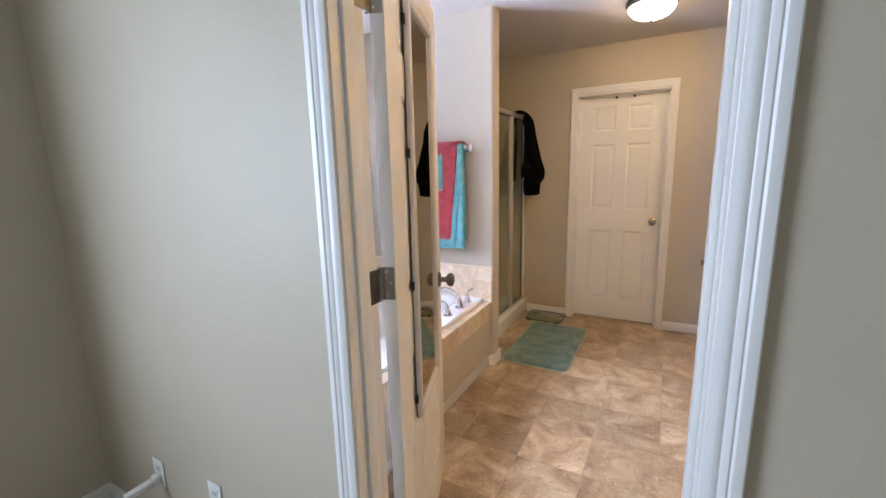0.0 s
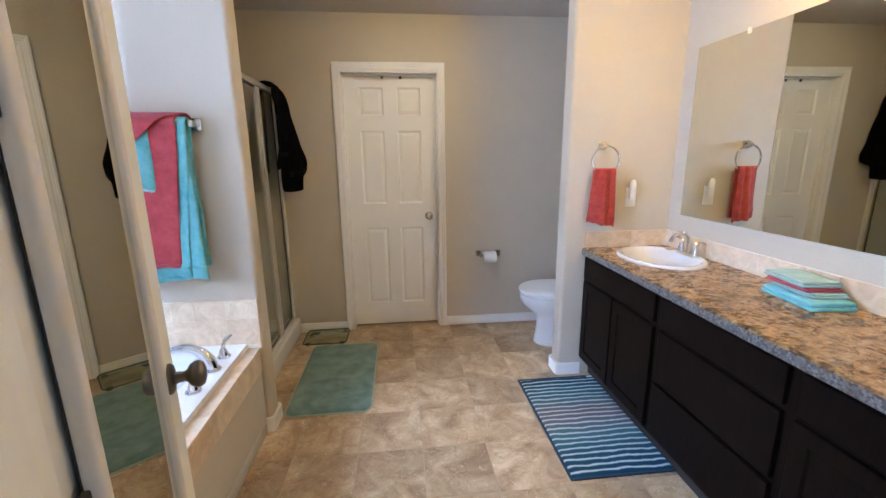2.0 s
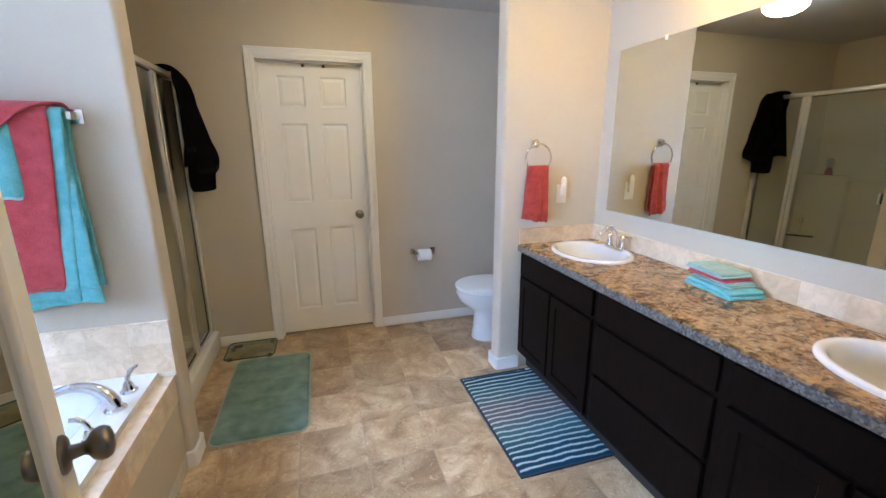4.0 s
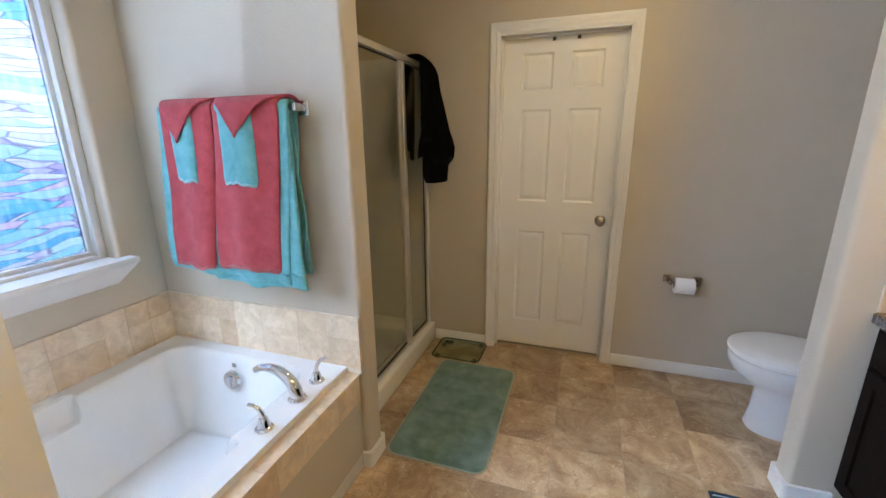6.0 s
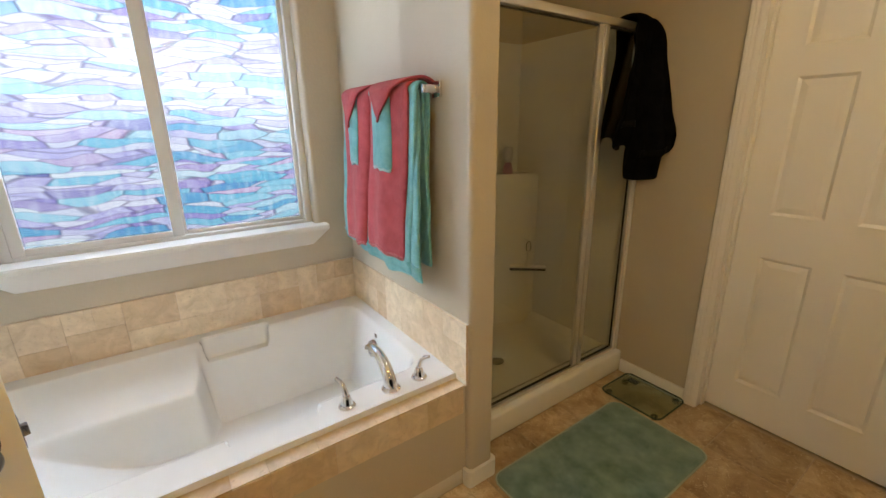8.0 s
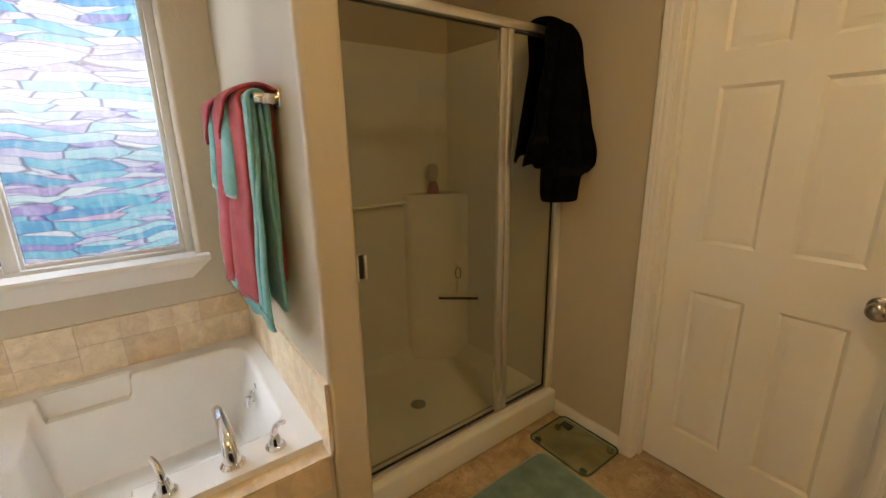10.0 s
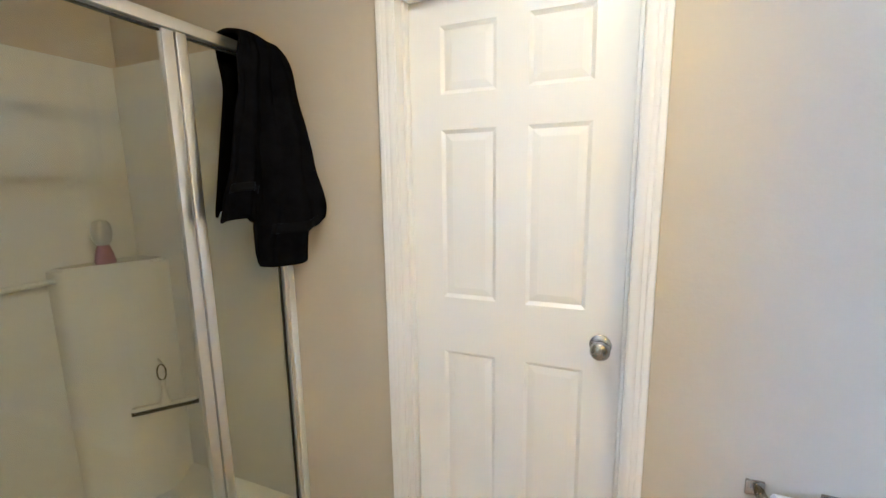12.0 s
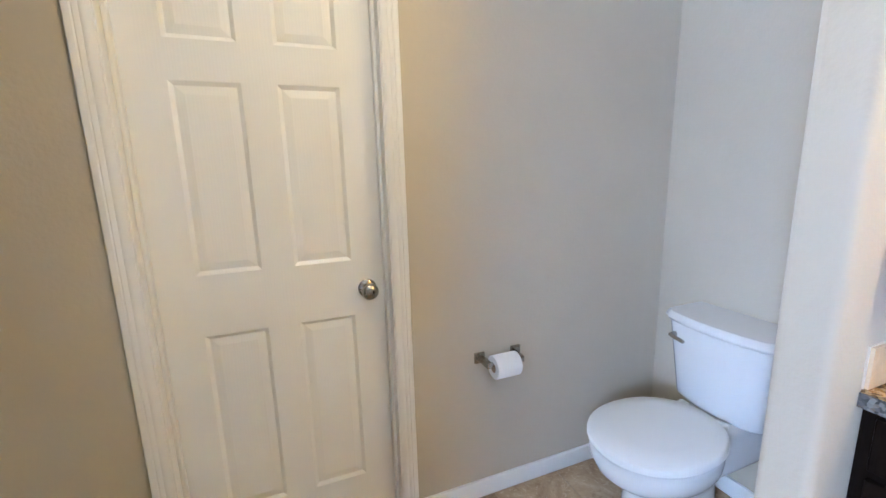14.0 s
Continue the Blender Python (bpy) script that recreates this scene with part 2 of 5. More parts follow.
STRIPES = mat("striped_pile", rough=0.95, build=stripe_build, spec=0.1)
NAVYEDGE = mat("navy_binding", (0.015, 0.04, 0.07), 0.9)
PAPER = mat("toilet_paper", rough=0.95, build=paint((0.76, 0.75, 0.73), (0.82, 0.81, 0.79), 0.4, 200.0))
CARDBOARD = mat("cardboard_core", (0.30, 0.21, 0.13), 0.9)
PLASTIC = mat("white_plastic", (0.70, 0.69, 0.65), 0.3)
DARKSLOT = mat("dark_slot", (0.015, 0.015, 0.015), 0.7)


def glass_build(tint, gloss):
    def build(nt, b):
        out = nt.nodes["Material Output"]
        tr = nt.nodes.new("ShaderNodeBsdfTransparent")
        tr.inputs[0].default_value = (*tint, 1)
        gl = nt.nodes.new("ShaderNodeBsdfGlossy")
        gl.inputs["Roughness"].default_value = 0.02
        lw = node(nt, "ShaderNodeLayerWeight", Blend=0.5)
        pw = nt.nodes.new("ShaderNodeMath")
        pw.operation = 'POWER'
        pw.inputs[1].default_value = 4.5
        nt.links.new(lw.outputs["Facing"], pw.inputs[0])
        fr = nt.nodes.new("ShaderNodeMath")
        fr.operation = 'MULTIPLY_ADD'
        fr.inputs[1].default_value, fr.inputs[2].default_value = 0.9, gloss
        nt.links.new(pw.outputs[0], fr.inputs[0])
        ms = nt.nodes.new("ShaderNodeMixShader")
        nt.links.new(fr.outputs[0], ms.inputs[0])
        nt.links.new(tr.outputs[0], ms.inputs[1])
        nt.links.new(gl.outputs[0], ms.inputs[2])
        nt.links.new(ms.outputs[0], out.inputs[0])
    return build


SHOWERGLASS = mat("shower_glass", build=glass_build((0.87, 0.865, 0.82), 0.035))
SCALEGLASS = mat("clear_scale_glass", build=glass_build((0.86, 0.92, 0.88), 0.04))


def film_build(nt, b):
    """A printed stained-glass film: long wavy slivers in white, aqua, blue and violet, lit from outside."""
    out = nt.nodes["Material Output"]
    v = coords(nt)
    n1 = node(nt, "ShaderNodeTexNoise", Scale=2.6, Detail=2.0, Roughness=0.5)
    nt.links.new(v, n1.inputs["Vector"])
    sub = nt.nodes.new("ShaderNodeVectorMath")
    sub.operation = 'MULTIPLY_ADD'
    sub.inputs[1].default_value = (0.0, 0.04, 0.15)
    nt.links.new(n1.outputs["Color"], sub.inputs[0])
    nt.links.new(v, sub.inputs[2])
    mp = nt.nodes.new("ShaderNodeMapping")
    mp.inputs["Scale"].default_value = (0.001, 5.2, 34.0)
    nt.links.new(sub.outputs[0], mp.inputs["Vector"])

    def cell(feature):
        vo = node(nt, "ShaderNodeTexVoronoi", Scale=1.0, Randomness=0.8)
        vo.feature = feature
        nt.links.new(mp.outputs[0], vo.inputs["Vector"])
        return vo
    sep = nt.nodes.new("ShaderNodeSeparateColor")
    nt.links.new(cell('F1').outputs["Color"], sep.inputs[0])
    glass = ramp(nt, sep.outputs[0], [(0.0, (0.16, 0.48, 0.70)), (0.09, (0.22, 0.64, 0.76)), (0.2, (0.42, 0.74, 0.80)), (0.32, (0.68, 0.84, 0.86)), (0.46, (0.90, 0.91, 0.87)), (0.58, (0.66, 0.60, 0.82)), (0.70, (0.92, 0.88, 0.89)), (0.82, (0.47, 0.39, 0.71)), (0.91, (0.80, 0.62, 0.76)), (1.0, (0.28, 0.30, 0.60))])
    # upright brush streaks inside the pieces, pale clouds and painted daylight glare over them
    brush = nt.nodes.new("ShaderNodeMapping")
    brush.inputs["Scale"].default_value = (0.001, 40.0, 12.0)
    nt.links.new(v, brush.inputs["Vector"])
    streak = noise_fac(nt, brush.outputs[0], 1.0, 4.0, 0.6, 0.4)
    glass = mix(nt, glass, (0.95, 0.95, 0.96), ramp(nt, streak, [(0.46, (0, 0, 0)), (0.66, (0.42, 0.42, 0.42))]))
    glass = mix(nt, glass, (0.34, 0.30, 0.66), ramp(nt, streak, [(0.28, (0.4, 0.4, 0.4)), (0.42, (0, 0, 0))]))
    sepz = nt.nodes.new("ShaderNodeSeparateXYZ")
    nt.links.new(v, sepz.inputs[0])
    cloud = noise_fac(nt, v, 3.4, 3.0, 0.5)
    lift = nt.nodes.new("ShaderNodeMath")
    lift.operation = 'MULTIPLY_ADD'
    lift.inputs[1].default_value = 0.50
    nt.links.new(cloud, lift.inputs[0])
    nt.links.new(sepz.outputs[2], lift.inputs[2])
    band = node(nt, "ShaderNodeMapRange")
    band.inputs[1].default_value, band.inputs[2].default_value = 1.23, 2.35
    nt.links.new(lift.outputs[0], band.inputs[0])
    # whitens by height: pale print plus overexposed daylight put into the film colour
    wash = ramp(nt, band.outputs[0], [(0.0, (0.10, 0.10, 0.10)), (0.22, (0.10, 0.10, 0.10)), (0.40, (0.22, 0.22, 0.22)), (0.52, (0.52, 0.52, 0.52)), (0.74, (0.48, 0.48, 0.48)), (0.88, (0.16, 0.16, 0.16))])
    glass = mix(nt, glass, (0.98, 0.98, 0.97), wash)
    glass = mix(nt, glass, (0.97, 0.97, 0.97), 0.22)
    lead = ramp(nt, cell('DISTANCE_TO_EDGE').outputs["Distance"], [(0.010, (0.62, 0.60, 0.66)), (0.038, (1, 1, 1))])
    glass = mix(nt, glass, lead, 0.75, 'MULTIPLY')
    glass = mix(nt, glass, (FILM_PASS, FILM_PASS, FILM_PASS), 1.0, 'MULTIPLY')
    tr = nt.nodes.new("ShaderNodeBsdfTransparent")
    nt.links.new(glass, tr.inputs[0])
    gl = nt.nodes.new("ShaderNodeBsdfGlossy")
    gl.inputs["Roughness"].default_value = 0.15
    ms = nt.nodes.new("ShaderNodeMixShader")
    ms.inputs[0].default_value = 0.015
    nt.links.new(tr.outputs[0], ms.inputs[1])
    nt.links.new(gl.outputs[0], ms.inputs[2])
    nt.links.new(ms.outputs[0], out.inputs[0])


FILM = mat("stained_glass_film", build=film_build)


def emit(name, color, strength):
    def build(nt, b):
        e = nt.nodes.new("ShaderNodeEmission")
        e.inputs[0].default_value = (*color, 1)
        e.inputs[1].default_value = strength
        nt.links.new(e.outputs[0], nt.nodes["Material Output"].inputs[0])
    return mat(name, build=build)


def glow_build(nt, b):
    e = nt.nodes.new("ShaderNodeEmission")
    v = coords(nt)
    sepz = nt.nodes.new("ShaderNodeSeparateXYZ")
    nt.links.new(v, sepz.inputs[0])
    r = node(nt, "ShaderNodeMapRange")
    r.inputs[1].default_value, r.inputs[2].default_value = 0.85, 2.1
    nt.links.new(sepz.outputs[2], r.inputs[0])
    nt.links.new(ramp(nt, r.outputs[0], [(0.0, (0.46, 0.55, 0.69)), (0.45, (0.61, 0.72, 0.91)), (0.6, (0.90, 1.04, 1.30)), (1.0, (0.84, 0.99, 1.30))]), e.inputs[0])
    e.inputs[1].default_value = WINDOW_GLOW
    nt.links.new(e.outputs[0], nt.nodes["Material Output"].inputs[0])


SKYGLOW = mat("daylight_outside", build=glow_build)
DOMEGLASS = emit("lit_frosted_glass", DOMEWARM, DOME_GLOW)
BULBGLASS = emit("lit_vanity_glass", WARM, BULB_GLOW)


# ---- building helpers ----
def box(bm, x0, x1, y0, y1, z0, z1, bevel=0.0, segments=2):
    made = bmesh.ops.create_cube(bm, size=1.0, matrix=Matrix.Translation(((x0 + x1) / 2, (y0 + y1) / 2, (z0 + z1) / 2)) @ Matrix.Diagonal((abs(x1 - x0), abs(y1 - y0), abs(z1 - z0), 1)))
    if bevel:
        edges = list({e for v in made["verts"] for e in v.link_edges})
        bmesh.ops.bevel(bm, geom=edges, offset=bevel, segments=segments, affect='EDGES', profile=0.5)
    return bm


def boxes(*rows, bevel=0.0, segments=2):
    bm = bmesh.new()
    for r in rows:
        box(bm, *r, bevel=bevel, segments=segments)
    return bm


def lathe(bm, profile, m=Matrix.Identity(4), steps=24, sx=1.0, sy=1.0):
    """Turns (radius, height) pairs round the z axis, then places them by m."""
    rings = []
    for r, h in profile:
        if r < 1e-6:
            rings.append([bm.verts.new(m @ Vector((0, 0, h)))])
        else:
            rings.append([bm.verts.new(m @ Vector((sx * r * math.cos(2 * math.pi * k / steps), sy * r * math.sin(2 * math.pi * k / steps), h))) for k in range(steps)])
    for a, b in zip(rings, rings[1:]):
        for k in range(steps):
            j = (k + 1) % steps
            if len(a) == 1 and len(b) > 1:
                bm.faces.new((a[0], b[k], b[j]))
            elif len(b) == 1 and len(a) > 1:
                bm.faces.new((a[k], a[j], b[0]))
            elif len(a) > 1:
                bm.faces.new((a[k], a[j], b[j], b[k]))
    return bm


def tube(bm, points, radii, steps=14, closed=False):
    """A round bar along points; radii is one number or one for each point."""
    pts = [Vector(p) for p in points]
    n = len(pts)
    rad = radii if isinstance(radii, (list, tuple)) else [radii] * n
    rings, up = [], None
    for i, p in enumerate(pts):
        a = pts[(i - 1) % n] if closed or i > 0 else p
        b = pts[(i + 1) % n] if closed or i < n - 1 else p
        d = (b - a).normalized()
        if up is None:
            up = d.orthogonal().normalized()
        up = (up - d * up.dot(d)).normalized()
        side = d.cross(up)
        rings.append([bm.verts.new(p + rad[i] * (math.cos(2 * math.pi * k / steps) * up + math.sin(2 * math.pi * k / steps) * side)) for k in range(steps)])
    for i in range(n if closed else n - 1):
        a, b = rings[i], rings[(i + 1) % n]
        for k in range(steps):
            j = (k + 1) % steps
            bm.faces.new((a[k], a[j], b[j], b[k]))
    if not closed:
        bm.faces.new(list(reversed(rings[0])))
        bm.faces.new(rings[-1])
    return bm


def prism(bm, outline, z0, z1):
    lo = [bm.verts.new((x, y, z0)) for x, y in outline]
    hi = [bm.verts.new((x, y, z1)) for x, y in outline]
    n = len(outline)
    for k in range(n):
        j = (k + 1) % n
        bm.faces.new((lo[k], lo[j], hi[j], hi[k]))
    bm.faces.new(hi)
    bm.faces.new(list(reversed(lo)))
    return bm


def round_rect(x0, x1, y0, y1, r, corners=(True, True, True, True), steps=6):
    """Outline counter-clockwise from the corner (x0, y0); corners tells which are rounded."""
    out = []
    for (cx, cy, a0), on in zip(((x0 + r, y0 + r, 180), (x1 - r, y0 + r, 270), (x1 - r, y1 - r, 0), (x0 + r, y1 - r, 90)), corners):
        if on:
            out += [(cx + r * math.cos(radians(a0 + 90 * k / steps)), cy + r * math.sin(radians(a0 + 90 * k / steps))) for k in range(steps + 1)]
        else:
            a = radians(a0 + 45)
            out.append((cx + r * math.copysign(1, math.cos(a)), cy + r * math.copysign(1, math.sin(a))))
    return out


def sheet(bm, fn, nu, nv):
    """A grid of faces over fn(u, v), u and v from 0 to 1."""
    vs = [[bm.verts.new(fn(i / nu, j / nv)) for i in range(nu + 1)] for j in range(nv + 1)]
    for j in range(nv):
        for i in range(nu):
            bm.faces.new((vs[j][i], vs[j][i + 1], vs[j + 1][i + 1], vs[j + 1][i]))
    return bm


def finish(bm, name, material, smooth=None):
    me = bpy.data.meshes.new(name)
    bmesh.ops.recalc_face_normals(bm, faces=bm.faces)
    if smooth is not None:
        for f in bm.faces:
            f.smooth = True
        for e in bm.edges:
            if len(e.link_faces) == 2 and e.calc_face_angle(0) > radians(smooth):
                e.smooth = False
    bm.to_mesh(me)
    bm.free()
    me.materials.append(material)
    return me


def world_place(ob):
    p = Vector((0, 0, 0))
    while ob is not None:
        p += ob.location
        ob = ob.parent
    return p


def part(name, bm, material, parent, label="", smooth=35, local=False, solid=0.0):
    """Links a bmesh as one mesh object under a thing or a part. The bmesh is in world places unless local."""
    if not local:
        bmesh.ops.translate(bm, verts=bm.verts, vec=-world_place(parent))
    ob = new(name, finish(bm, name, material, smooth))
    ob.parent = parent
    if solid:
        md = ob.modifiers.new("solidify", 'SOLIDIFY')
        md.thickness = solid
        md.offset = 0
    if label:
        tagged(ob, label)
    return ob


def thing(name, label, category, at, group="", kind=""):
    ob = new(name)
    ob.location = at
    ob.empty_display_size = 0.05
    return tagged(ob, label, category, group, kind)


def solo(name, bm, material, label, category, at=(0, 0, 0), group="", kind="", smooth=35):
    bmesh.ops.translate(bm, verts=bm.verts, vec=-Vector(at))
    ob = new(name, finish(bm, name, material, smooth))
    ob.location = at
    return tagged(ob, label, category, group, kind)


def structure(name, bm, material, label, smooth=30):
    return tagged(new(name, finish(bm, name, material, smooth)), label, name.split("_")[0], "", "structure")


# ---- the large structure ----
CEIL = 2.44
NORTH, WEST, EAST, ALCOVE = 3.99, -1.96, 1.50, 1.42
S_IN, S_OUT = 0.868, 0.754
JL, JR = -0.487, 0.232
DL, DR = -0.578, 0.134

floor_bm = boxes((-2.1, 1.62, 0.86, 4.6, -0.12, -0.0013))
floor = structure("floor", floor_bm, GROUT, "brown stone-look tile floor with tan grout")
structure("floor_bedroom", boxes((-2.1, 1.62, -3.4, 0.86, -0.12, 0.004)), CARPET, "beige carpet beyond the bathroom doorway")
structure("ceiling", boxes((-2.1, 1.62, -3.4, 4.6, CEIL, CEIL + 0.12)), CEILING, "textured tan painted ceiling")
structure("wall_north", boxes((-2.1, DL - 0.02, NORTH, 4.13, 0, CEIL), (DR + 0.02, 1.62, NORTH, 4.13, 0, CEIL), (DL - 0.02, DR + 0.02, NORTH, 4.13, 2.055, CEIL)), WALL, "greige painted wall round the closed door")
# added out of sight: stops sky light leaking under the closed door
structure("wall_closet", boxes((-2.1, 1.62, 4.5, 4.6, 0, CEIL), (-2.1, -2.0, 4.13, 4.5, 0, CEIL), (1.52, 1.62, 4.13, 4.5, 0, CEIL)), WALL, "unseen wall added behind the closed door to keep light out")

WY0, WY1, WZ0, WZ1 = 1.30, 2.51, 0.945, 2.15
bm = boxes((-2.1, WEST, -3.4, -1.30, 0, CEIL), (-2.1, WEST, -0.20, WY0 - 0.1, 0, CEIL), (-2.1, WEST, -1.30, -0.20, 0, 0.80), (-2.1, WEST, -1.30, -0.20, 2.10, CEIL), (-2.1, WEST, WY1 + 0.1, NORTH, 0, CEIL), (-2.1, WEST, WY0 - 0.1, WY1 + 0.1, 0, WZ0), (-2.1, WEST, WY0 - 0.1, WY1 + 0.1, WZ1, CEIL))
prism(bm, round_rect(-2.1, WEST, WY1, WY1 + 0.1, 0.025, (False, True, False, False)), WZ0, WZ1)
prism(bm, round_rect(-2.1, WEST, WY0 - 0.1, WY0, 0.025, (False, False, True, False)), WZ0, WZ1)
structure("wall_west", bm, WALL, "greige painted outside wall with a deep window recess")
structure("wall_east", boxes((EAST, 1.62, -3.4, 3.13, 0, CEIL), (ALCOVE, 1.62, 3.13, NORTH, 0, CEIL)), WALL, "greige painted wall behind the vanity and toilet")
bm = bmesh.new()
prism(bm, round_rect(0.826, ALCOVE, 3.075, 3.19, 0.022, (True, False, False, True)), 0, CEIL)
prism(bm, [(ALCOVE, 3.075), (EAST, 3.075), (EAST, 3.13), (ALCOVE, 3.13)], 0, CEIL)
structure("wall_stub", bm, WALL, "short painted partition with rounded corners beside the toilet")
structure("wall_pillar", prism(bmesh.new(), round_rect(WEST, -0.885, 2.705, 2.83, 0.022, (False, True, True, False)), 0, CEIL), WALL, "painted partition with rounded corners between tub and shower")
structure("wall_south", boxes((WEST, JL - 0.02, S_OUT, S_IN, 0, CEIL), (JR + 0.02, EAST, S_OUT, S_IN, 0, CEIL), (JL - 0.02, JR + 0.02, S_OUT, S_IN, 2.075, CEIL)), WALL, "greige painted wall round the bathroom doorway")
structure("wall_bedroom", boxes((-2.1, 1.62, -3.4, -3.2, 0, CEIL)), WALL, "greige painted bedroom wall")


def baseboard(name, rows, label="white painted baseboard"):
    bm = bmesh.new()
    for x0, x1, y0, y1 in rows:
        box(bm, x0, x1, y0, y1, 0.0, 0.078, 0.004, 2)
    return structure(name, bm, TRIM, label)


CAS = 0.058
baseboard("baseboard_north", [(-1.02, DL - CAS - 0.008, NORTH - 0.014, NORTH), (DR + CAS + 0.008, ALCOVE, NORTH - 0.014, NORTH)])
baseboard("baseboard_alcove", [(ALCOVE - 0.014, ALCOVE, 3.19, NORTH - 0.014)])
bm = prism(bmesh.new(), round_rect(0.812, 0.975, 3.061, 3.204, 0.02, (True, False, False, True)), 0, 0.078)
prism(bm, [(0.975, 3.19), (ALCOVE - 0.014, 3.19), (ALCOVE - 0.014, 3.204), (0.975, 3.204)], 0, 0.078)
structure("baseboard_stub", bm, TRIM, "white baseboard wrapped round the rounded partition")
structure("baseboard_pillar", prism(bmesh.new(), round_rect(-1.0, -0.871, 2.691, 2.844, 0.02, (False, True, True, False)), 0, 0.078), TRIM, "white baseboard wrapped round the tub partition")
baseboard("baseboard_tub", [(-0.93, -0.914, S_IN + 0.014, 2.691)])
baseboard("baseboard_south", [(-0.914, JL - CAS - 0.01, S_IN, S_IN + 0.014), (JR + CAS + 0.01, 0.97, S_IN, S_IN + 0.014)])
baseboard("baseboard_bedroom", [(WEST + 0.014, JL - CAS - 0.02, S_OUT - 0.014, S_OUT), (JR + CAS + 0.02, EAST - 0.014, S_OUT - 0.014, S_OUT), (WEST, WEST + 0.014, -3.2, S_OUT)])


CASING = ((0.0, 0.0), (0.0, 0.0075), (0.04, 0.0090), (0.14, 0.0096), (0.20, 0.0112), (0.36, 0.0118), (0.41, 0.0106), (0.47, 0.0132), (0.60, 0.0142), (0.65, 0.0128), (0.71, 0.0156), (0.86, 0.0164), (0.95, 0.0158), (1.0, 0.0125), (1.0, 0.0))


def casing_run(bm, ends, y_wall, out):
    """A mitred casing: the moulding profile between two end functions of the distance from the opening."""
    loops = [[bm.verts.new(end(f * CAS, y_wall + out * p)) for f, p in CASING] for end in ends]
    n = len(CASING)
    for k in range(n):
        bm.faces.new((loops[0][k], loops[0][(k + 1) % n], loops[1][(k + 1) % n], loops[1][k]))
    for lp in loops:
        bm.faces.new(lp)
    bmesh.ops.recalc_face_normals(bm, faces=bm.faces)
    return bm


def door_trim(name, xl, xr, top, y_wall, out, label):
    for side, x, d in (("left", xl, -1), ("right", xr, 1)):
        ends = (lambda f, y: (x + d * f, y, 0.0), lambda f, y: (x + d * f, y, top + f))
        structure("trim_%s_%s" % (name, side), casing_run(bmesh.new(), ends, y_wall, out), TRIM, label)
    ends = (lambda f, y: (xl - f, y, top + f), lambda f, y: (xr + f, y, top + f))
    structure("trim_%s_head" % name, casing_run(bmesh.new(), ends, y_wall, out), TRIM, label)


door_trim("closet_door", DL - 0.006, DR + 0.006, 2.050, NORTH, -1, "white moulded casing round the closed door")
door_trim("doorway_inside", JL - 0.005, JR + 0.005, 2.065, S_IN, 1, "white moulded casing on the bathroom side of the doorway")
door_trim("doorway_outside", JL - 0.005, JR + 0.005, 2.065, S_OUT, -1, "white moulded casing on the bedroom side of the doorway")
def door_jamb(name, xl, xr, y0, y1, head, stop0, stop1, label):
    """Two side jambs, a head and the stop moulding."""
    top = structure(name, boxes((xl - 0.018, xr + 0.018, y0, y1, head, head + 0.017)), TRIM, label)
    for x0, x1, sx0, sx1 in ((xl - 0.018, xl, xl, xl + 0.011), (xr, xr + 0.018, xr - 0.011, xr)):
        side = part("side_jamb", boxes((x0, x1, y0, y1, 0, head - 0.0005), bevel=0.001, segments=1), TRIM, top)
        part("door_stop", boxes((sx0, sx1, stop0, stop1, 0, head - 0.012), bevel=0.002), TRIM, side)
    part("head_stop", boxes((xl + 0.011, xr - 0.011, stop0, stop1, head - 0.011, head), bevel=0.002), TRIM, top)


door_jamb("door_jamb_closet", DL - 0.001, DR + 0.001, NORTH - 0.002, 4.13, 2.037, 4.034, 4.066, "white door jamb with stop moulding")
door_jamb("door_jamb_bathroom", JL, JR, S_OUT - 0.002, S_IN + 0.002, 2.045, S_IN - 0.080, S_IN - 0.040, "white jamb of the open bathroom doorway with door stop")



# ---- doors ----
def panel_piece(bm, x0, x1, z0, z1, y_deep, y_high, inset):
    a = [bm.verts.new((x, y_deep, z)) for x, z in ((x0, z0), (x1, z0), (x1, z1), (x0, z1))]
    i = inset
    b = [bm.verts.new((x, y_high, z)) for x, z in ((x0 + i, z0 + i), (x1 - i, z0 + i), (x1 - i, z1 - i), (x0 + i, z1 - i))]
    for k in range(4):
        j = (k + 1) % 4
        bm.faces.new((a[k], a[j], b[j], b[k]))
    bm.faces.new(b)
    return bm


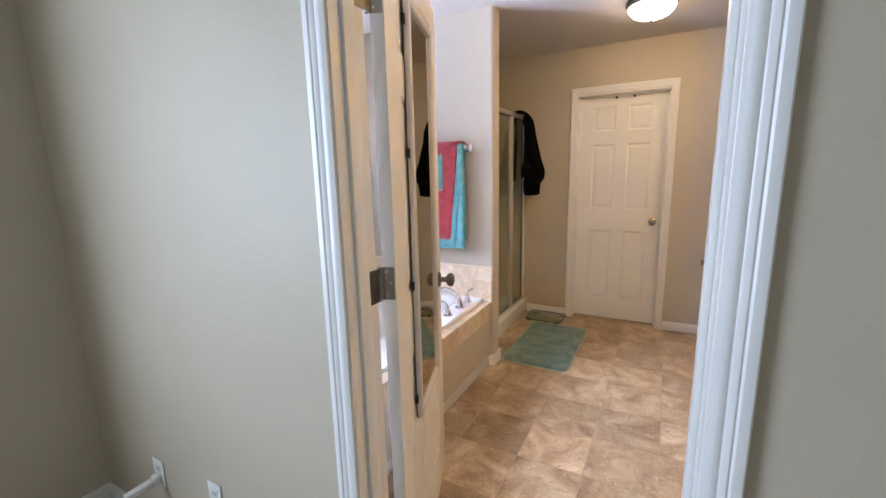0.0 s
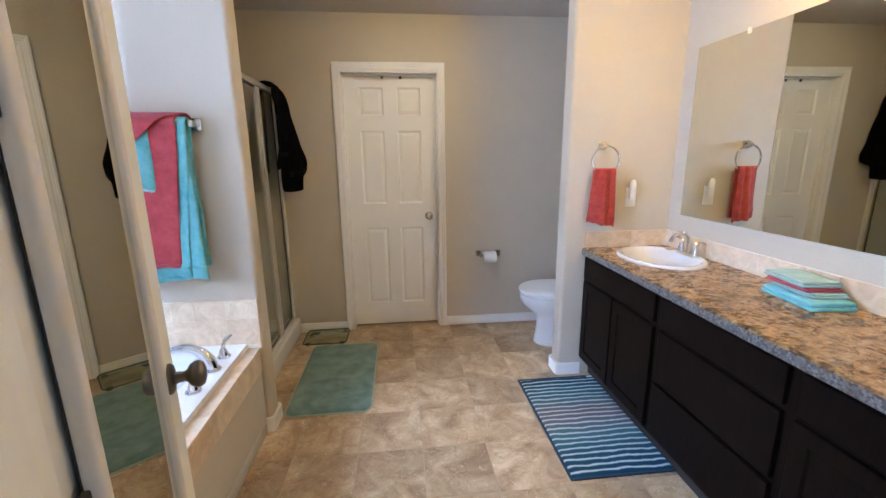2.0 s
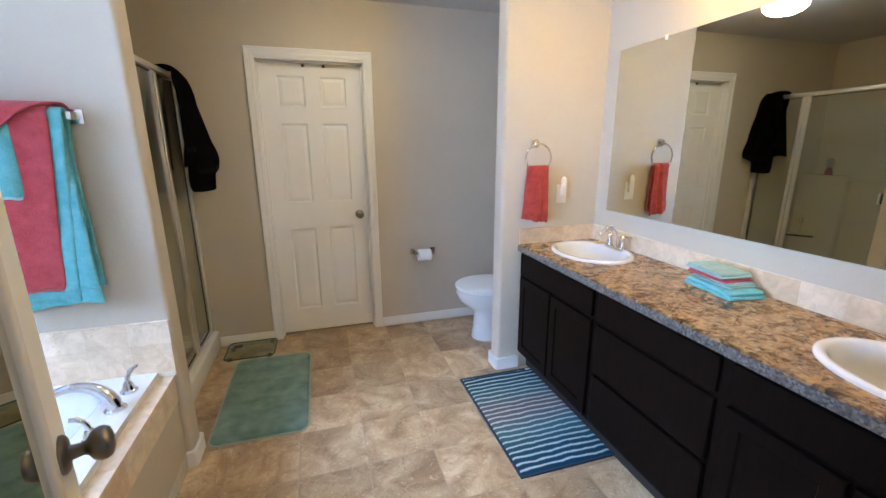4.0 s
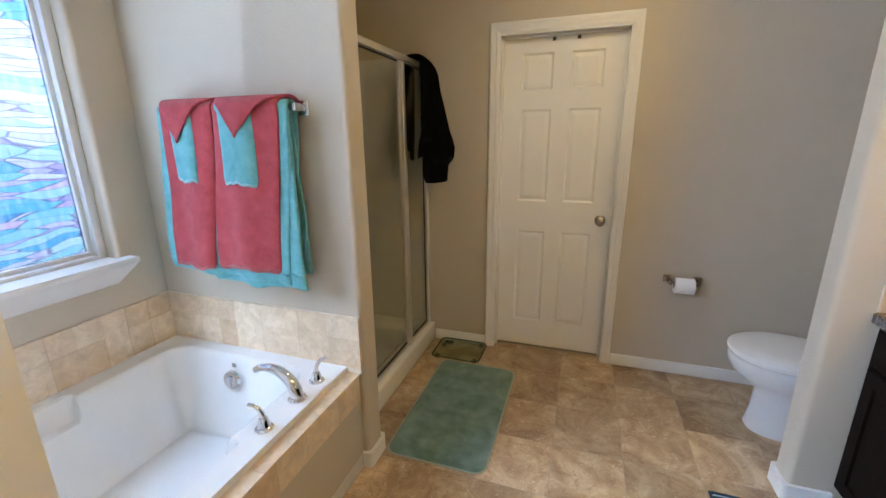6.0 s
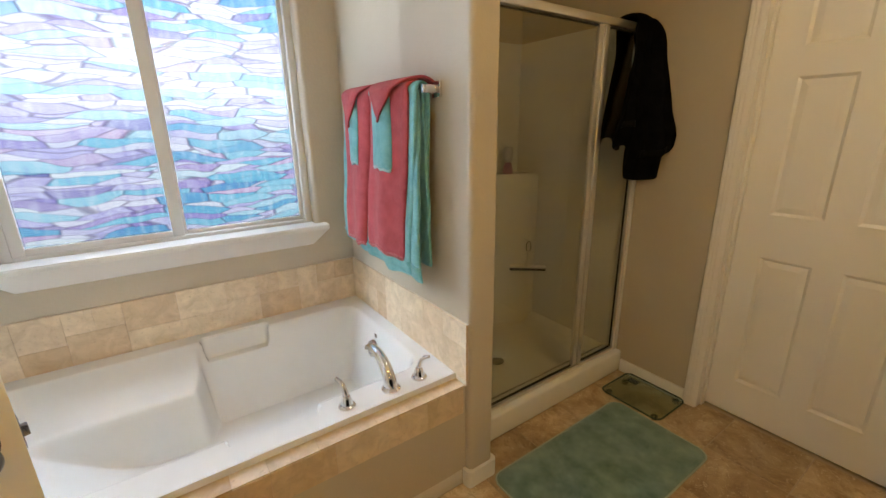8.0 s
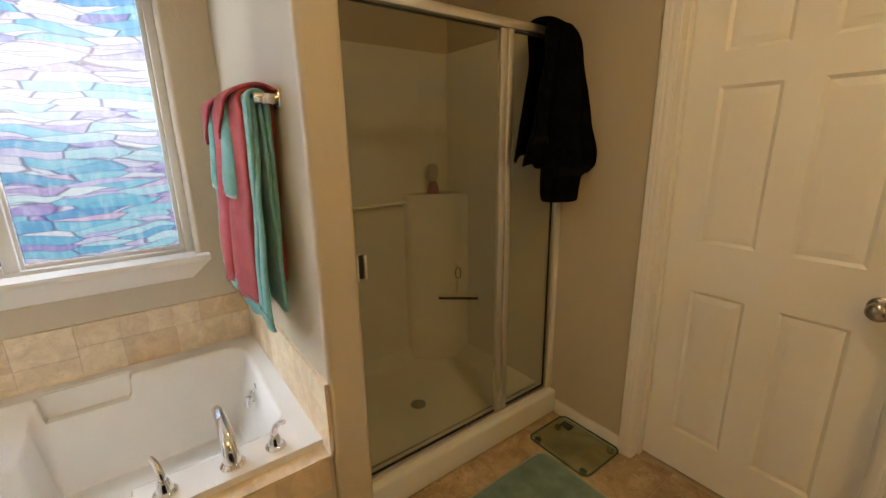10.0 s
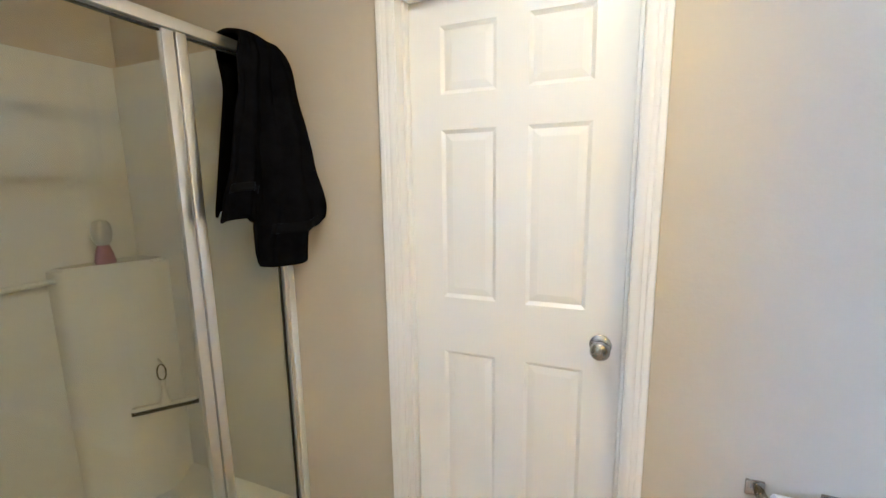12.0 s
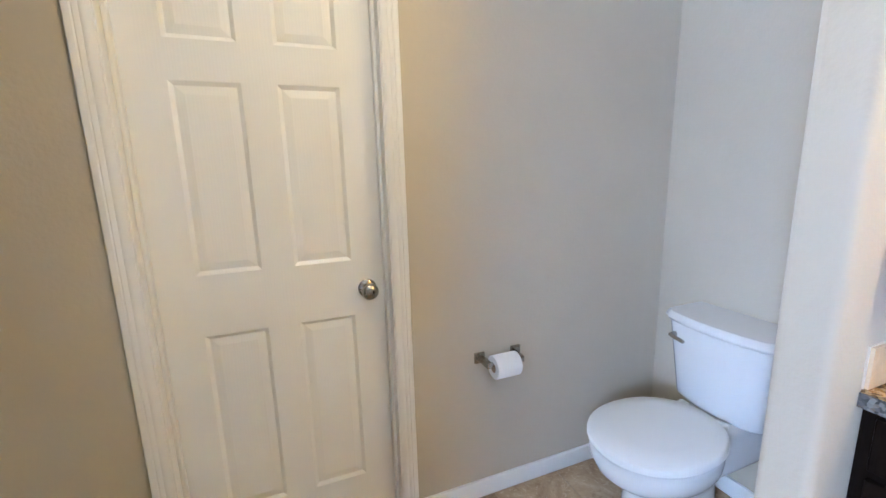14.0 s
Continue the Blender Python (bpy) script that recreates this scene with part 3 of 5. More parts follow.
def six_panel_door(parent, w, h, th, z0=0.0):
    """Slab from x 0 to w and y -th to 0, with six raised panels on both faces."""
    st, mu, pw = 0.115, 0.10, (w - 2 * 0.115 - 0.10) / 2
    cols = [(st, st + pw), (st + pw + mu, w - st)]
    rows = [(0.20, 0.850), (1.050, 1.622), (1.735, 1.945)]
    bm = bmesh.new()
    for x0, x1 in ((0, st), (cols[0][1], cols[1][0]), (w - st, w)):
        box(bm, x0, x1, -th, 0, z0, z0 + h)
    for x0, x1 in cols:
        zs = [z0] + [v for r in rows for v in r] + [z0 + h]
        for za, zb in zip(zs[::2], zs[1::2]):
            box(bm, x0, x1, -th, 0, za, zb)
        for za, zb in rows:
            box(bm, x0, x1, -th + 0.009, -0.009, za, zb)
            for face, sgn in ((-th, 1), (0.0, -1)):
                # sloped sticking round the opening
                for k in range(4):
                    o = [(x0, za), (x1, za), (x1, zb), (x0, zb)]
                    n = [(x0 + 0.012, za + 0.012), (x1 - 0.012, za + 0.012), (x1 - 0.012, zb - 0.012), (x0 + 0.012, zb - 0.012)]
                    j = (k + 1) % 4
                    bm.faces.new([bm.verts.new((p[0], y, p[1])) for p, y in ((o[k], face + sgn * 0.0005), (o[j], face + sgn * 0.0005), (n[j], face + sgn * 0.0085), (n[k], face + sgn * 0.0085))])
    slab = part("slab", bm, DOORPAINT, parent, smooth=None, local=True)
    for x0, x1 in cols:
        for za, zb in rows:
            bm = bmesh.new()
            for face, sgn in ((-th, 1), (0.0, -1)):
                panel_piece(bm, x0 + 0.013, x1 - 0.013, za + 0.013, zb - 0.013, face + sgn * 0.0088, face + sgn * 0.0042, 0.024)
            part("panel", bm, DOORPAINT, slab, smooth=None, local=True)
    return slab


KNOB = [(0.0, 0.0), (0.033, 0.0), (0.033, 0.004), (0.028, 0.009), (0.013, 0.011), (0.011, 0.028), (0.014, 0.034), (0.024, 0.040), (0.029, 0.050), (0.029, 0.058), (0.024, 0.066), (0.012, 0.070), (0.0, 0.071)]


def knob(parent, x, y, z, sgn, material, label):
    m = Matrix.Translation((x, y, z)) @ Euler((radians(90 if sgn < 0 else -90), 0, 0)).to_matrix().to_4x4()
    return part("door_knob", lathe(bmesh.new(), KNOB, m, 28), material, parent, label, smooth=40, local=True)


closet = thing("closet_door", "closed white six-panel interior door with nickel knob", "door", (DL + 0.003, 4.102, 0))
six_panel_door(closet, DR - DL - 0.006, 2.022, 0.034, 0.012)
knob(closet, 0.640, -0.034, 0.943, -1, NICKEL, "brushed nickel knob")
for _x in (0.30, 0.44):
    bm = boxes((_x - 0.010, _x + 0.010, -0.040, -0.0345, 2.004, 2.036), bevel=0.002)
    hook = part("over_door_hook", bm, NICKEL, closet, "small metal strap of an over-door hook", local=True)
    part("bumper", boxes((_x - 0.006, _x + 0.006, -0.046, -0.040, 2.008, 2.02), bevel=0.002), DARKSLOT, hook, local=True)

HINGE, DOOR_TURN = (-0.490, 0.899, 0), radians(109.4)
entry = thing("bathroom_door", "open white six-panel door carrying a narrow dressing mirror", "door", HINGE)
entry.rotation_euler = (0, 0, DOOR_TURN)
DW, DT = 0.715, 0.035
six_panel_door(entry, DW, 2.022, DT, 0.012)
knob(entry, DW - 0.058, -DT, 0.962, -1, BRONZE, "dark nickel knob on the mirror side")
knob(entry, DW - 0.058, 0.0, 0.962, 1, BRONZE, "dark nickel knob on the back")
part("latch_plate", boxes((DW, DW + 0.002, -0.029, -0.006, 0.925, 0.985), (DW + 0.002, DW + 0.011, -0.023, -0.012, 0.945, 0.966), bevel=0.0008), NICKEL, entry, "nickel latch plate in the door edge", local=True)
for _z in (0.25, 1.125, 1.83):
    bm = boxes((-0.0025, 0.0, -0.032, 0.0, _z - 0.045, _z + 0.045), bevel=0.001, segments=1)
    leaf = part("hinge", bm, NICKEL, entry, "nickel butt hinge with screws", local=True)
    bm = bmesh.new()
    for k in range(5):
        lathe(bm, [(0, 0), (0.0065, 0.0), (0.0065, 0.0165), (0, 0.0165)], Matrix.Translation((-0.004, 0.006, _z - 0.044 + k * 0.018)), 12)
    part("barrel", bm, NICKEL, leaf, local=True)
    bm = bmesh.new()
    for dz, dy in ((-0.032, -0.012), (0.0, -0.022), (0.032, -0.012)):
        lathe(bm, [(0, 0), (0.0045, 0), (0.0035, 0.0015), (0, 0.0015)], Matrix.Translation((-0.0025, dy, _z + dz)) @ Euler((0, radians(-90), 0)).to_matrix().to_4x4(), 10)
    part("screw", bm, CHROME, leaf, local=True)
    solo("hinge_plate", boxes((JL, JL + 0.0025, S_IN - 0.037, HINGE[1] - 0.004, _z - 0.045, _z + 0.045), bevel=0.001, segments=1), NICKEL, "nickel hinge plate let into the white jamb", "hinge", (JL, S_IN - 0.02, _z - 0.045), "hinge plates on the jamb")

MX0, MX1, MZ0, MZ1 = 0.175, 0.535, 0.615, 1.90
dm = thing("door_mirror", "narrow dressing mirror in a thin grey frame on the open door", "mirror", (0, 0, 0))
dm.location = Matrix.LocRotScale(HINGE, Euler((0, 0, DOOR_TURN)), None) @ Vector((MX0, -DT - 0.001, MZ0))
dm.rotation_euler = (0, 0, DOOR_TURN)
w_, h_ = MX1 - MX0, MZ1 - MZ0
FRAME = mat("mirror_frame", rough=0.34, build=paint((0.60, 0.57, 0.55), (0.68, 0.65, 0.63), 0.05, 60.0))
part("backing", boxes((0.004, w_ - 0.004, -0.008, 0, 0.004, h_ - 0.004)), DARKSLOT, dm, local=True)
part("glass", boxes((0.018, w_ - 0.018, -0.0105, -0.0085, 0.018, h_ - 0.018)), MIRROR, dm, "silvered mirror glass", smooth=None, local=True)
for r in ((0, 0.026, -0.020, -0.001, 0, h_), (w_ - 0.026, w_, -0.020, -0.001, 0, h_), (0.026, w_ - 0.026, -0.020, -0.001, 0, 0.026), (0.026, w_ - 0.026, -0.020, -0.001, h_ - 0.026, h_)):
    part("frame_rail", boxes(r, bevel=0.007, segments=3), FRAME, dm, local=True)
for _z in (0.06, 0.44, 0.84, 1.2):
    part("clip", boxes((-0.010, 0.002, -0.009, 0.0, _z, _z + 0.028), bevel=0.003), DARKSLOT, dm, "black mounting clip", local=True)

# ---- window ----
win = tagged(thing("window_1", "white vinyl sliding window with colourful stained-glass film", "window", (-2.06, (WY0 + WY1) / 2, WZ0)), kind="structure")
FX0, FX1 = -2.085, -2.02
IY0, IY1, IZ0, IZ1 = WY0, WY1, WZ0 + 0.006, WZ1
f_ = 0.035
part("window_frame", boxes((FX0, FX1, IY0, IY0 + f_, IZ0, IZ1), (FX0, FX1, IY1 - f_, IY1, IZ0, IZ1), (FX0, FX1, IY0 + f_, IY1 - f_, IZ0, IZ0 + 0.030), (FX0, FX1, IY0 + f_, IY1 - f_, IZ1 - f_, IZ1), bevel=0.004), VINYL, win)
YM = 1.900
for name, a, b, xo in (("sash", IY0 + f_, YM + 0.016, 0.012), ("fixed_sash", YM - 0.012, IY1 - f_, -0.014)):
    x0, x1 = -2.062 + xo, -2.034 + xo
    z0, z1, s_ = IZ0 + 0.030, IZ1 - f_, 0.018 if name == "fixed_sash" else 0.028
    m_ = 0.018 if name == "fixed_sash" else 0.046
    sash = part(name, boxes((x0, x1, a, a + 0.040, z0, z1), (x0, x1, b - m_, b, z0, z1), (x0, x1, a + 0.040, b - m_, z0, z0 + s_), (x0, x1, a + 0.040, b - m_, z1 - s_, z1), bevel=0.003), VINYL, win)
    pane = part("pane", boxes((x0 + 0.012, x0 + 0.015, a + 0.038, b - m_ + 0.002, z0 + s_ - 0.002, z1 - s_ + 0.002)), FILM, sash, "glass pane covered with stained-glass film", smooth=None)
    pane.visible_shadow = False
bm = bmesh.new()
prism(bm, [(-2.018, WY0 + 0.002), (WEST, WY0 + 0.002), (WEST, WY0 - 0.05), (WEST + 0.068, WY0 - 0.05), (WEST + 0.068, WY1 + 0.05), (WEST, WY1 + 0.05), (WEST, WY1 - 0.002), (-2.018, WY1 - 0.002)], WZ0 - 0.004, WZ0 + 0.020)
bmesh.ops.bevel(bm, geom=[e for e in bm.edges if all(v.co.x > WEST + 0.06 for v in e.verts)], offset=0.006, segments=2, affect='EDGES')
part("window_sill", bm, TRIM, win, "white painted sill with clipped ends")
bm = bmesh.new()
za, zb = WZ0 - 0.085, WZ0 - 0.004
lo = [(WEST, WY0 + 0.03), (WEST + 0.02, WY0 + 0.03), (WEST + 0.02, WY1 - 0.03), (WEST, WY1 - 0.03)]
hi = [(WEST, WY0 - 0.048), (WEST + 0.060, WY0 - 0.048), (WEST + 0.060, WY1 + 0.048), (WEST, WY1 + 0.048)]
for k in range(4):
    j = (k + 1) % 4
    bm.faces.new([bm.verts.new(p) for p in ((*lo[k], za), (*lo[j], za), (*hi[j], zb), (*hi[k], zb))])
bm.faces.new([bm.verts.new((*p, za)) for p in lo])
part("window_apron", bm, TRIM, win, smooth=None)
structure("backdrop_daylight", boxes((-2.14, -2.12, WY0 - 0.06, WY1 + 0.06, WZ0 - 0.06, WZ1 + 0.06)), SKYGLOW, "bright overcast daylight outside the window")

# ---- bathtub ----
TX0, TX1, TY0, TY1, DECK = WEST + 0.012, -0.962, S_IN + 0.012, 2.693, 0.508


def smooth01(t):
    t = max(0.0, min(1.0, t))
    return t * t * (3 - 2 * t)


def tub_height(x, y):
    cx, hx = -1.475, 0.375
    y0, y1 = 1.06, 2.625
    r = 0.10
    arm = 1 if 1.885 < y < 2.185 else 0

    def inside(hx2, ya, yb, rad):
        qx = abs(x - cx) - (hx2 - rad)
        qy = abs(y - (ya + yb) / 2) - ((yb - ya) / 2 - rad)
        return math.hypot(max(qx, 0), max(qy, 0)) + min(max(qx, qy), 0) - rad
    d = -inside(hx, y0, y1, r)
    back = smooth01((1.72 - y) / 0.66)
    bottom = DECK - (0.40 - 0.34 * back ** 1.2)
    foot = DECK - (DECK - bottom) * smooth01((d + 0.004) / 0.085)
    # the bather's half: a sloping arm shelf inside the rim, then a steep side down to the seat
    shelf = DECK - 0.012 - 0.135 * max(0.0, min(1.0, d / 0.150))
    seat = max(bottom, shelf - (shelf - bottom) * smooth01((d - 0.150) / 0.055))
    south = smooth01((1.905 - y - 0.45 * max(0.0, d - 0.08)) / 0.045)
    z = foot + (seat - foot) * south if d > 0.0 else DECK - 0.012 * smooth01((d + 0.012) / 0.012) * south
    if arm > 0:
        da = -inside(hx + 0.045, 1.885, 2.185, 0.02)
        z = min(z, DECK - (0.100 + 0.10 * max(0.0, da - 0.05)) * smooth01(da / 0.016))
    return z


def tub_mesh():
    bm = bmesh.new()
    nx, ny = 150, 230

    def fn(u, v):
        x, y = TX0 + (TX1 - TX0) * u, TY0 + (TY1 - TY0) * v
        return (x, y, tub_height(x, y))
    sheet(bm, fn, nx, ny)
    rim = [e for e in bm.edges if e.is_boundary]
    ret = bmesh.ops.extrude_edge_only(bm, edges=rim)
    for v in ret["geom"]:
        if isinstance(v, bmesh.types.BMVert):
            v.co.z = DECK - 0.024
    lip = [e for e in bm.edges if len(e.link_faces) == 2 and all(abs(v.co.z - DECK) < 1e-4 for v in e.verts) and e.calc_face_angle(0) > 1.2]
    bmesh.ops.bevel(bm, geom=lip, offset=0.007, segments=3, affect='EDGES')
    return bm


tub = thing("bathtub", "white acrylic drop-in bathtub with moulded armrests", "bathtub", (-1.46, 1.8, 0))
shell = part("shell", tub_mesh(), ACRYLIC, tub, smooth=45)
M_over = Matrix.Translation((-1.50, 2.585, 0.405)) @ Euler((radians(80), 0, 0)).to_matrix().to_4x4()
plate = part("overflow_plate", lathe(bmesh.new(), [(0, 0.016), (0.024, 0.016), (0.040, 0.012), (0.045, 0.0), (0.0, 0.0)], M_over, 28), CHROME, tub, "round chrome overflow plate")
part("overflow_dial", boxes((-1.507, -1.493, 2.558, 2.572, 0.378, 0.432), bevel=0.003), CHROME, plate)
part("badge", boxes((-1.505, -1.485, 2.598, 2.602, 0.462, 0.480), bevel=0.001), NICKEL, tub, "small grey badge")

tub_faucet = thing("tub_faucet", "chrome roman tub faucet with arched spout and two levers", "faucet", (-1.02, 2.435, DECK))
part("flange", lathe(bmesh.new(), [(0, 0.0), (0.036, 0.0), (0.036, 0.006), (0.030, 0.013), (0.027, 0.016), (0, 0.016)], Matrix.Translation((-1.02, 2.435, DECK)), 28), CHROME, tub_faucet)
pts, rad = [], []
for k in range(15):
    a = radians(k * 9.0)
    pts.append((-1.02 - 0.105 * (1 - math.cos(a)) - 0.0005 * k, 2.435 - 0.0006 * k, DECK + 0.012 + 0.105 * math.sin(a)))
    rad.append(0.026 - 0.0009 * k)
part("spout", tube(bmesh.new(), pts, rad, 20), CHROME, tub_faucet, smooth=50)


def tub_handle(y, swing):
    ob = part("handle", lathe(bmesh.new(), [(0, 0), (0.031, 0), (0.031, 0.005), (0.027, 0.010), (0.022, 0.013), (0.020, 0.022), (0.016, 0.036), (0.012, 0.044), (0, 0.046)], Matrix.Translation((-1.022, y, DECK)), 24), CHROME, tub_faucet)
    d = Vector((math.cos(radians(swing)), math.sin(radians(swing)), 0))
    p = [Vector((-1.022, y, DECK + 0.045)) + d * s + Vector((0, 0, h)) for s, h in ((0, -0.005), (0.003, 0.014), (0.010, 0.032), (0.024, 0.046), (0.044, 0.053))]
    part("lever", tube(bmesh.new(), p, [0.010, 0.010, 0.009, 0.0085, 0.007], 12), CHROME, ob, smooth=50)


tub_handle(2.560, 40)
tub_handle(2.262, 205)

structure("wall_tub_apron", boxes((-0.962, -0.914, S_IN, 2.705, 0, 0.472), (-0.998, -0.962, S_IN, 2.705, 0, 0.452)), WALL, "painted half wall in front of the bathtub")


# ---- shower ----
GX = -1.075
CURB = 0.135
shower = thing("shower_stall", "white moulded shower stall with framed glass front", "shower", (-1.45, 3.4, 0))
SX0, SY0, SY1 = WEST + 0.03, 2.872, 3.955


def pan_fn(u, v):
    x, y = SX0 + (-1.13 - SX0) * u, SY0 + (SY1 - SY0) * v
    dr = math.hypot(x + 1.47, y - 3.385)
    edge = min(u, 1 - u, v, 1 - v)
    return (x, y, 0.052 + 0.02 * min(dr, 0.6) + 0.075 * (1 - smooth01(edge / 0.09)))


part("pan", sheet(bmesh.new(), pan_fn, 40, 40), ACRYLIC, shower)
part("curb", boxes((-1.135, -1.02, 2.832, NORTH - 0.001, 0, CURB), bevel=0.014, segments=3), ACRYLIC, shower)
part("back_panel", boxes((WEST + 0.002, SX0, 2.832, NORTH - 0.001, 0.05, 1.955), bevel=0.004), ACRYLIC, shower)
part("side_panel", boxes((SX0, -1.095, 2.832, SY0, 0.05, 1.955), bevel=0.004), ACRYLIC, shower)
part("side_panel", boxes((SX0, -1.095, SY1, NORTH - 0.001, 0.05, 1.955), bevel=0.004), ACRYLIC, shower)
bm = prism(bmesh.new(), [(SX0, 3.615), (-1.885, 3.615), (-1.868, 3.622), (-1.858, 3.636), (-1.735, 3.885), (-1.728, 3.905), (-1.726, SY1), (SX0, SY1)], 0.06, 1.145)
bmesh.ops.bevel(bm, geom=[e for e in bm.edges if all(v.co.z > 1.14 for v in e.verts)], offset=0.012, segments=3, affect='EDGES')
part("shelf_column", bm, ACRYLIC, shower, "moulded corner column with a flat shelf top")
bm = tube(bmesh.new(), [(SX0 + 0.045, 3.14, 1.10), (SX0 + 0.045, 3.63, 1.10)], 0.011, 14)
tube(bm, [(SX0, 3.16, 1.10), (SX0 + 0.045, 3.16, 1.10)], 0.011, 12)
part("towel_rail", bm, ACRYLIC, shower, "white moulded rail", smooth=50)
part("flange_strip", boxes((-1.11, -1.055, 3.958, NORTH - 0.001, CURB, 1.90), bevel=0.003), ACRYLIC, shower, "white flange against the wall")
part("drain", lathe(bmesh.new(), [(0, 0.004), (0.028, 0.004), (0.042, 0.0)], Matrix.Translation((-1.47, 3.385, 0.055)), 24), NICKEL, shower, "round metal drain")

encl = thing("shower_door", "framed sliding glass shower door with bright aluminium rails", "shower door", (GX, 3.4, CURB))
for name, r in (("jamb_rail", (GX - 0.018, GX + 0.018, 2.833, 2.872, CURB, 1.875)), ("jamb_rail", (GX - 0.018, GX + 0.018, 3.938, 3.958, CURB, 1.875)),
                ("header_rail", (GX - 0.022, GX + 0.022, 2.833, 3.958, 1.875, 1.908)), ("bottom_rail", (GX - 0.020, GX + 0.020, 2.872, 3.938, CURB, CURB + 0.020)),
                ("mullion", (GX - 0.014, GX + 0.016, 3.610, 3.642, CURB + 0.02, 1.875))):
    part(name, boxes(r, bevel=0.003), ALUMINIUM, encl)
for y0, y1, nm in ((2.880, 3.600, "swing_panel"), (3.644, 3.936, "fixed_panel")):
    pane = part(nm, boxes((GX - 0.003, GX + 0.003, y0, y1, CURB + 0.024, 1.870)), SHOWERGLASS, encl, "clear tempered glass", smooth=None)
    pane.visible_shadow = False
    if nm == "swing_panel":
        for r in ((GX - 0.010, GX + 0.012, 2.874, 2.882, CURB + 0.021, 1.874), (GX - 0.010, GX + 0.012, 3.572, 3.606, CURB + 0.021, 1.874)):
            part("door_stile", boxes(r, bevel=0.002), ALUMINIUM, pane)
        part("pull_handle", boxes((GX + 0.004, GX + 0.030, 2.896, 2.902, 0.985, 1.075), (GX + 0.004, GX + 0.010, 2.902, 2.924, 0.985, 1.075), (GX + 0.004, GX + 0.024, 2.924, 2.936, 0.985, 1.075), bevel=0.0025), ALUMINIUM, pane, "square aluminium pull with a finger groove")
        part("groove", boxes((GX + 0.0102, GX + 0.012, 2.9025, 2.9235, 0.987, 1.073)), BLACKSEAL, pane, "black strip lying in the finger groove")
    part("seal", boxes((GX - 0.004, GX + 0.005, y0, y0 + 0.004, CURB + 0.024, 1.87), (GX - 0.004, GX + 0.005, y1 - 0.004, y1, CURB + 0.024, 1.87), (GX - 0.004, GX + 0.005, y0 + 0.004, y1 - 0.004, CURB + 0.021, CURB + 0.027), (GX - 0.004, GX + 0.005, y0 + 0.004, y1 - 0.004, 1.866, 1.872)), BLACKSEAL, pane)

sq = thing("squeegee", "white shower squeegee hanging on a hook in the shower", "squeegee", (-1.67, 3.83, 0.50))
sq.rotation_euler = (0, 0, radians(50))
part("blade_holder", boxes((-0.118, 0.118, -0.012, 0.012, 0.015, 0.034), bevel=0.006), PLASTIC, sq, local=True)
part("blade", boxes((-0.122, 0.122, -0.002, 0.002, -0.004, 0.016)), BLACKSEAL, sq, "black rubber blade", local=True)
part("handle", tube(bmesh.new(), [(0, 0, 0.03), (0, 0, 0.055), (0, 0, 0.09), (0, 0, 0.135)], [0.026, 0.014, 0.009, 0.011], 12), PLASTIC, sq, local=True)
part("loop", tube(bmesh.new(), [(0.016 * math.cos(2 * math.pi * k / 16), 0, 0.168 + 0.036 * math.sin(2 * math.pi * k / 16)) for k in range(16)], 0.0035, 8, True), NICKEL, sq, "grey hanging loop", local=True)
part("hook", tube(bmesh.new(), [(0, -0.01, 0.2), (0, 0.03, 0.2), (-0.02, 0.085, 0.2)], 0.004, 8), PLASTIC, sq, "small clear hook", local=True)
VIOLET = mat("violet_label", (0.28, 0.12, 0.19), 0.4)
btl = thing("shampoo_bottle", "upturned clear and mauve plastic bottle", "bottle", (-1.83, 3.77, 1.145))
part("body", lathe(bmesh.new(), [(0, 0), (0.034, 0), (0.036, 0.01), (0.030, 0.045), (0.020, 0.075), (0, 0.075)], Matrix.Translation((-1.83, 3.77, 1.145)), 20), VIOLET, btl)
part("cap", lathe(bmesh.new(), [(0.018, 0.075), (0.030, 0.09), (0.036, 0.12), (0.034, 0.155), (0.022, 0.175), (0, 0.18)], Matrix.Translation((-1.83, 3.77, 1.145)), 20), mat("grey_plastic", (0.40, 0.40, 0.41), 0.3), btl)


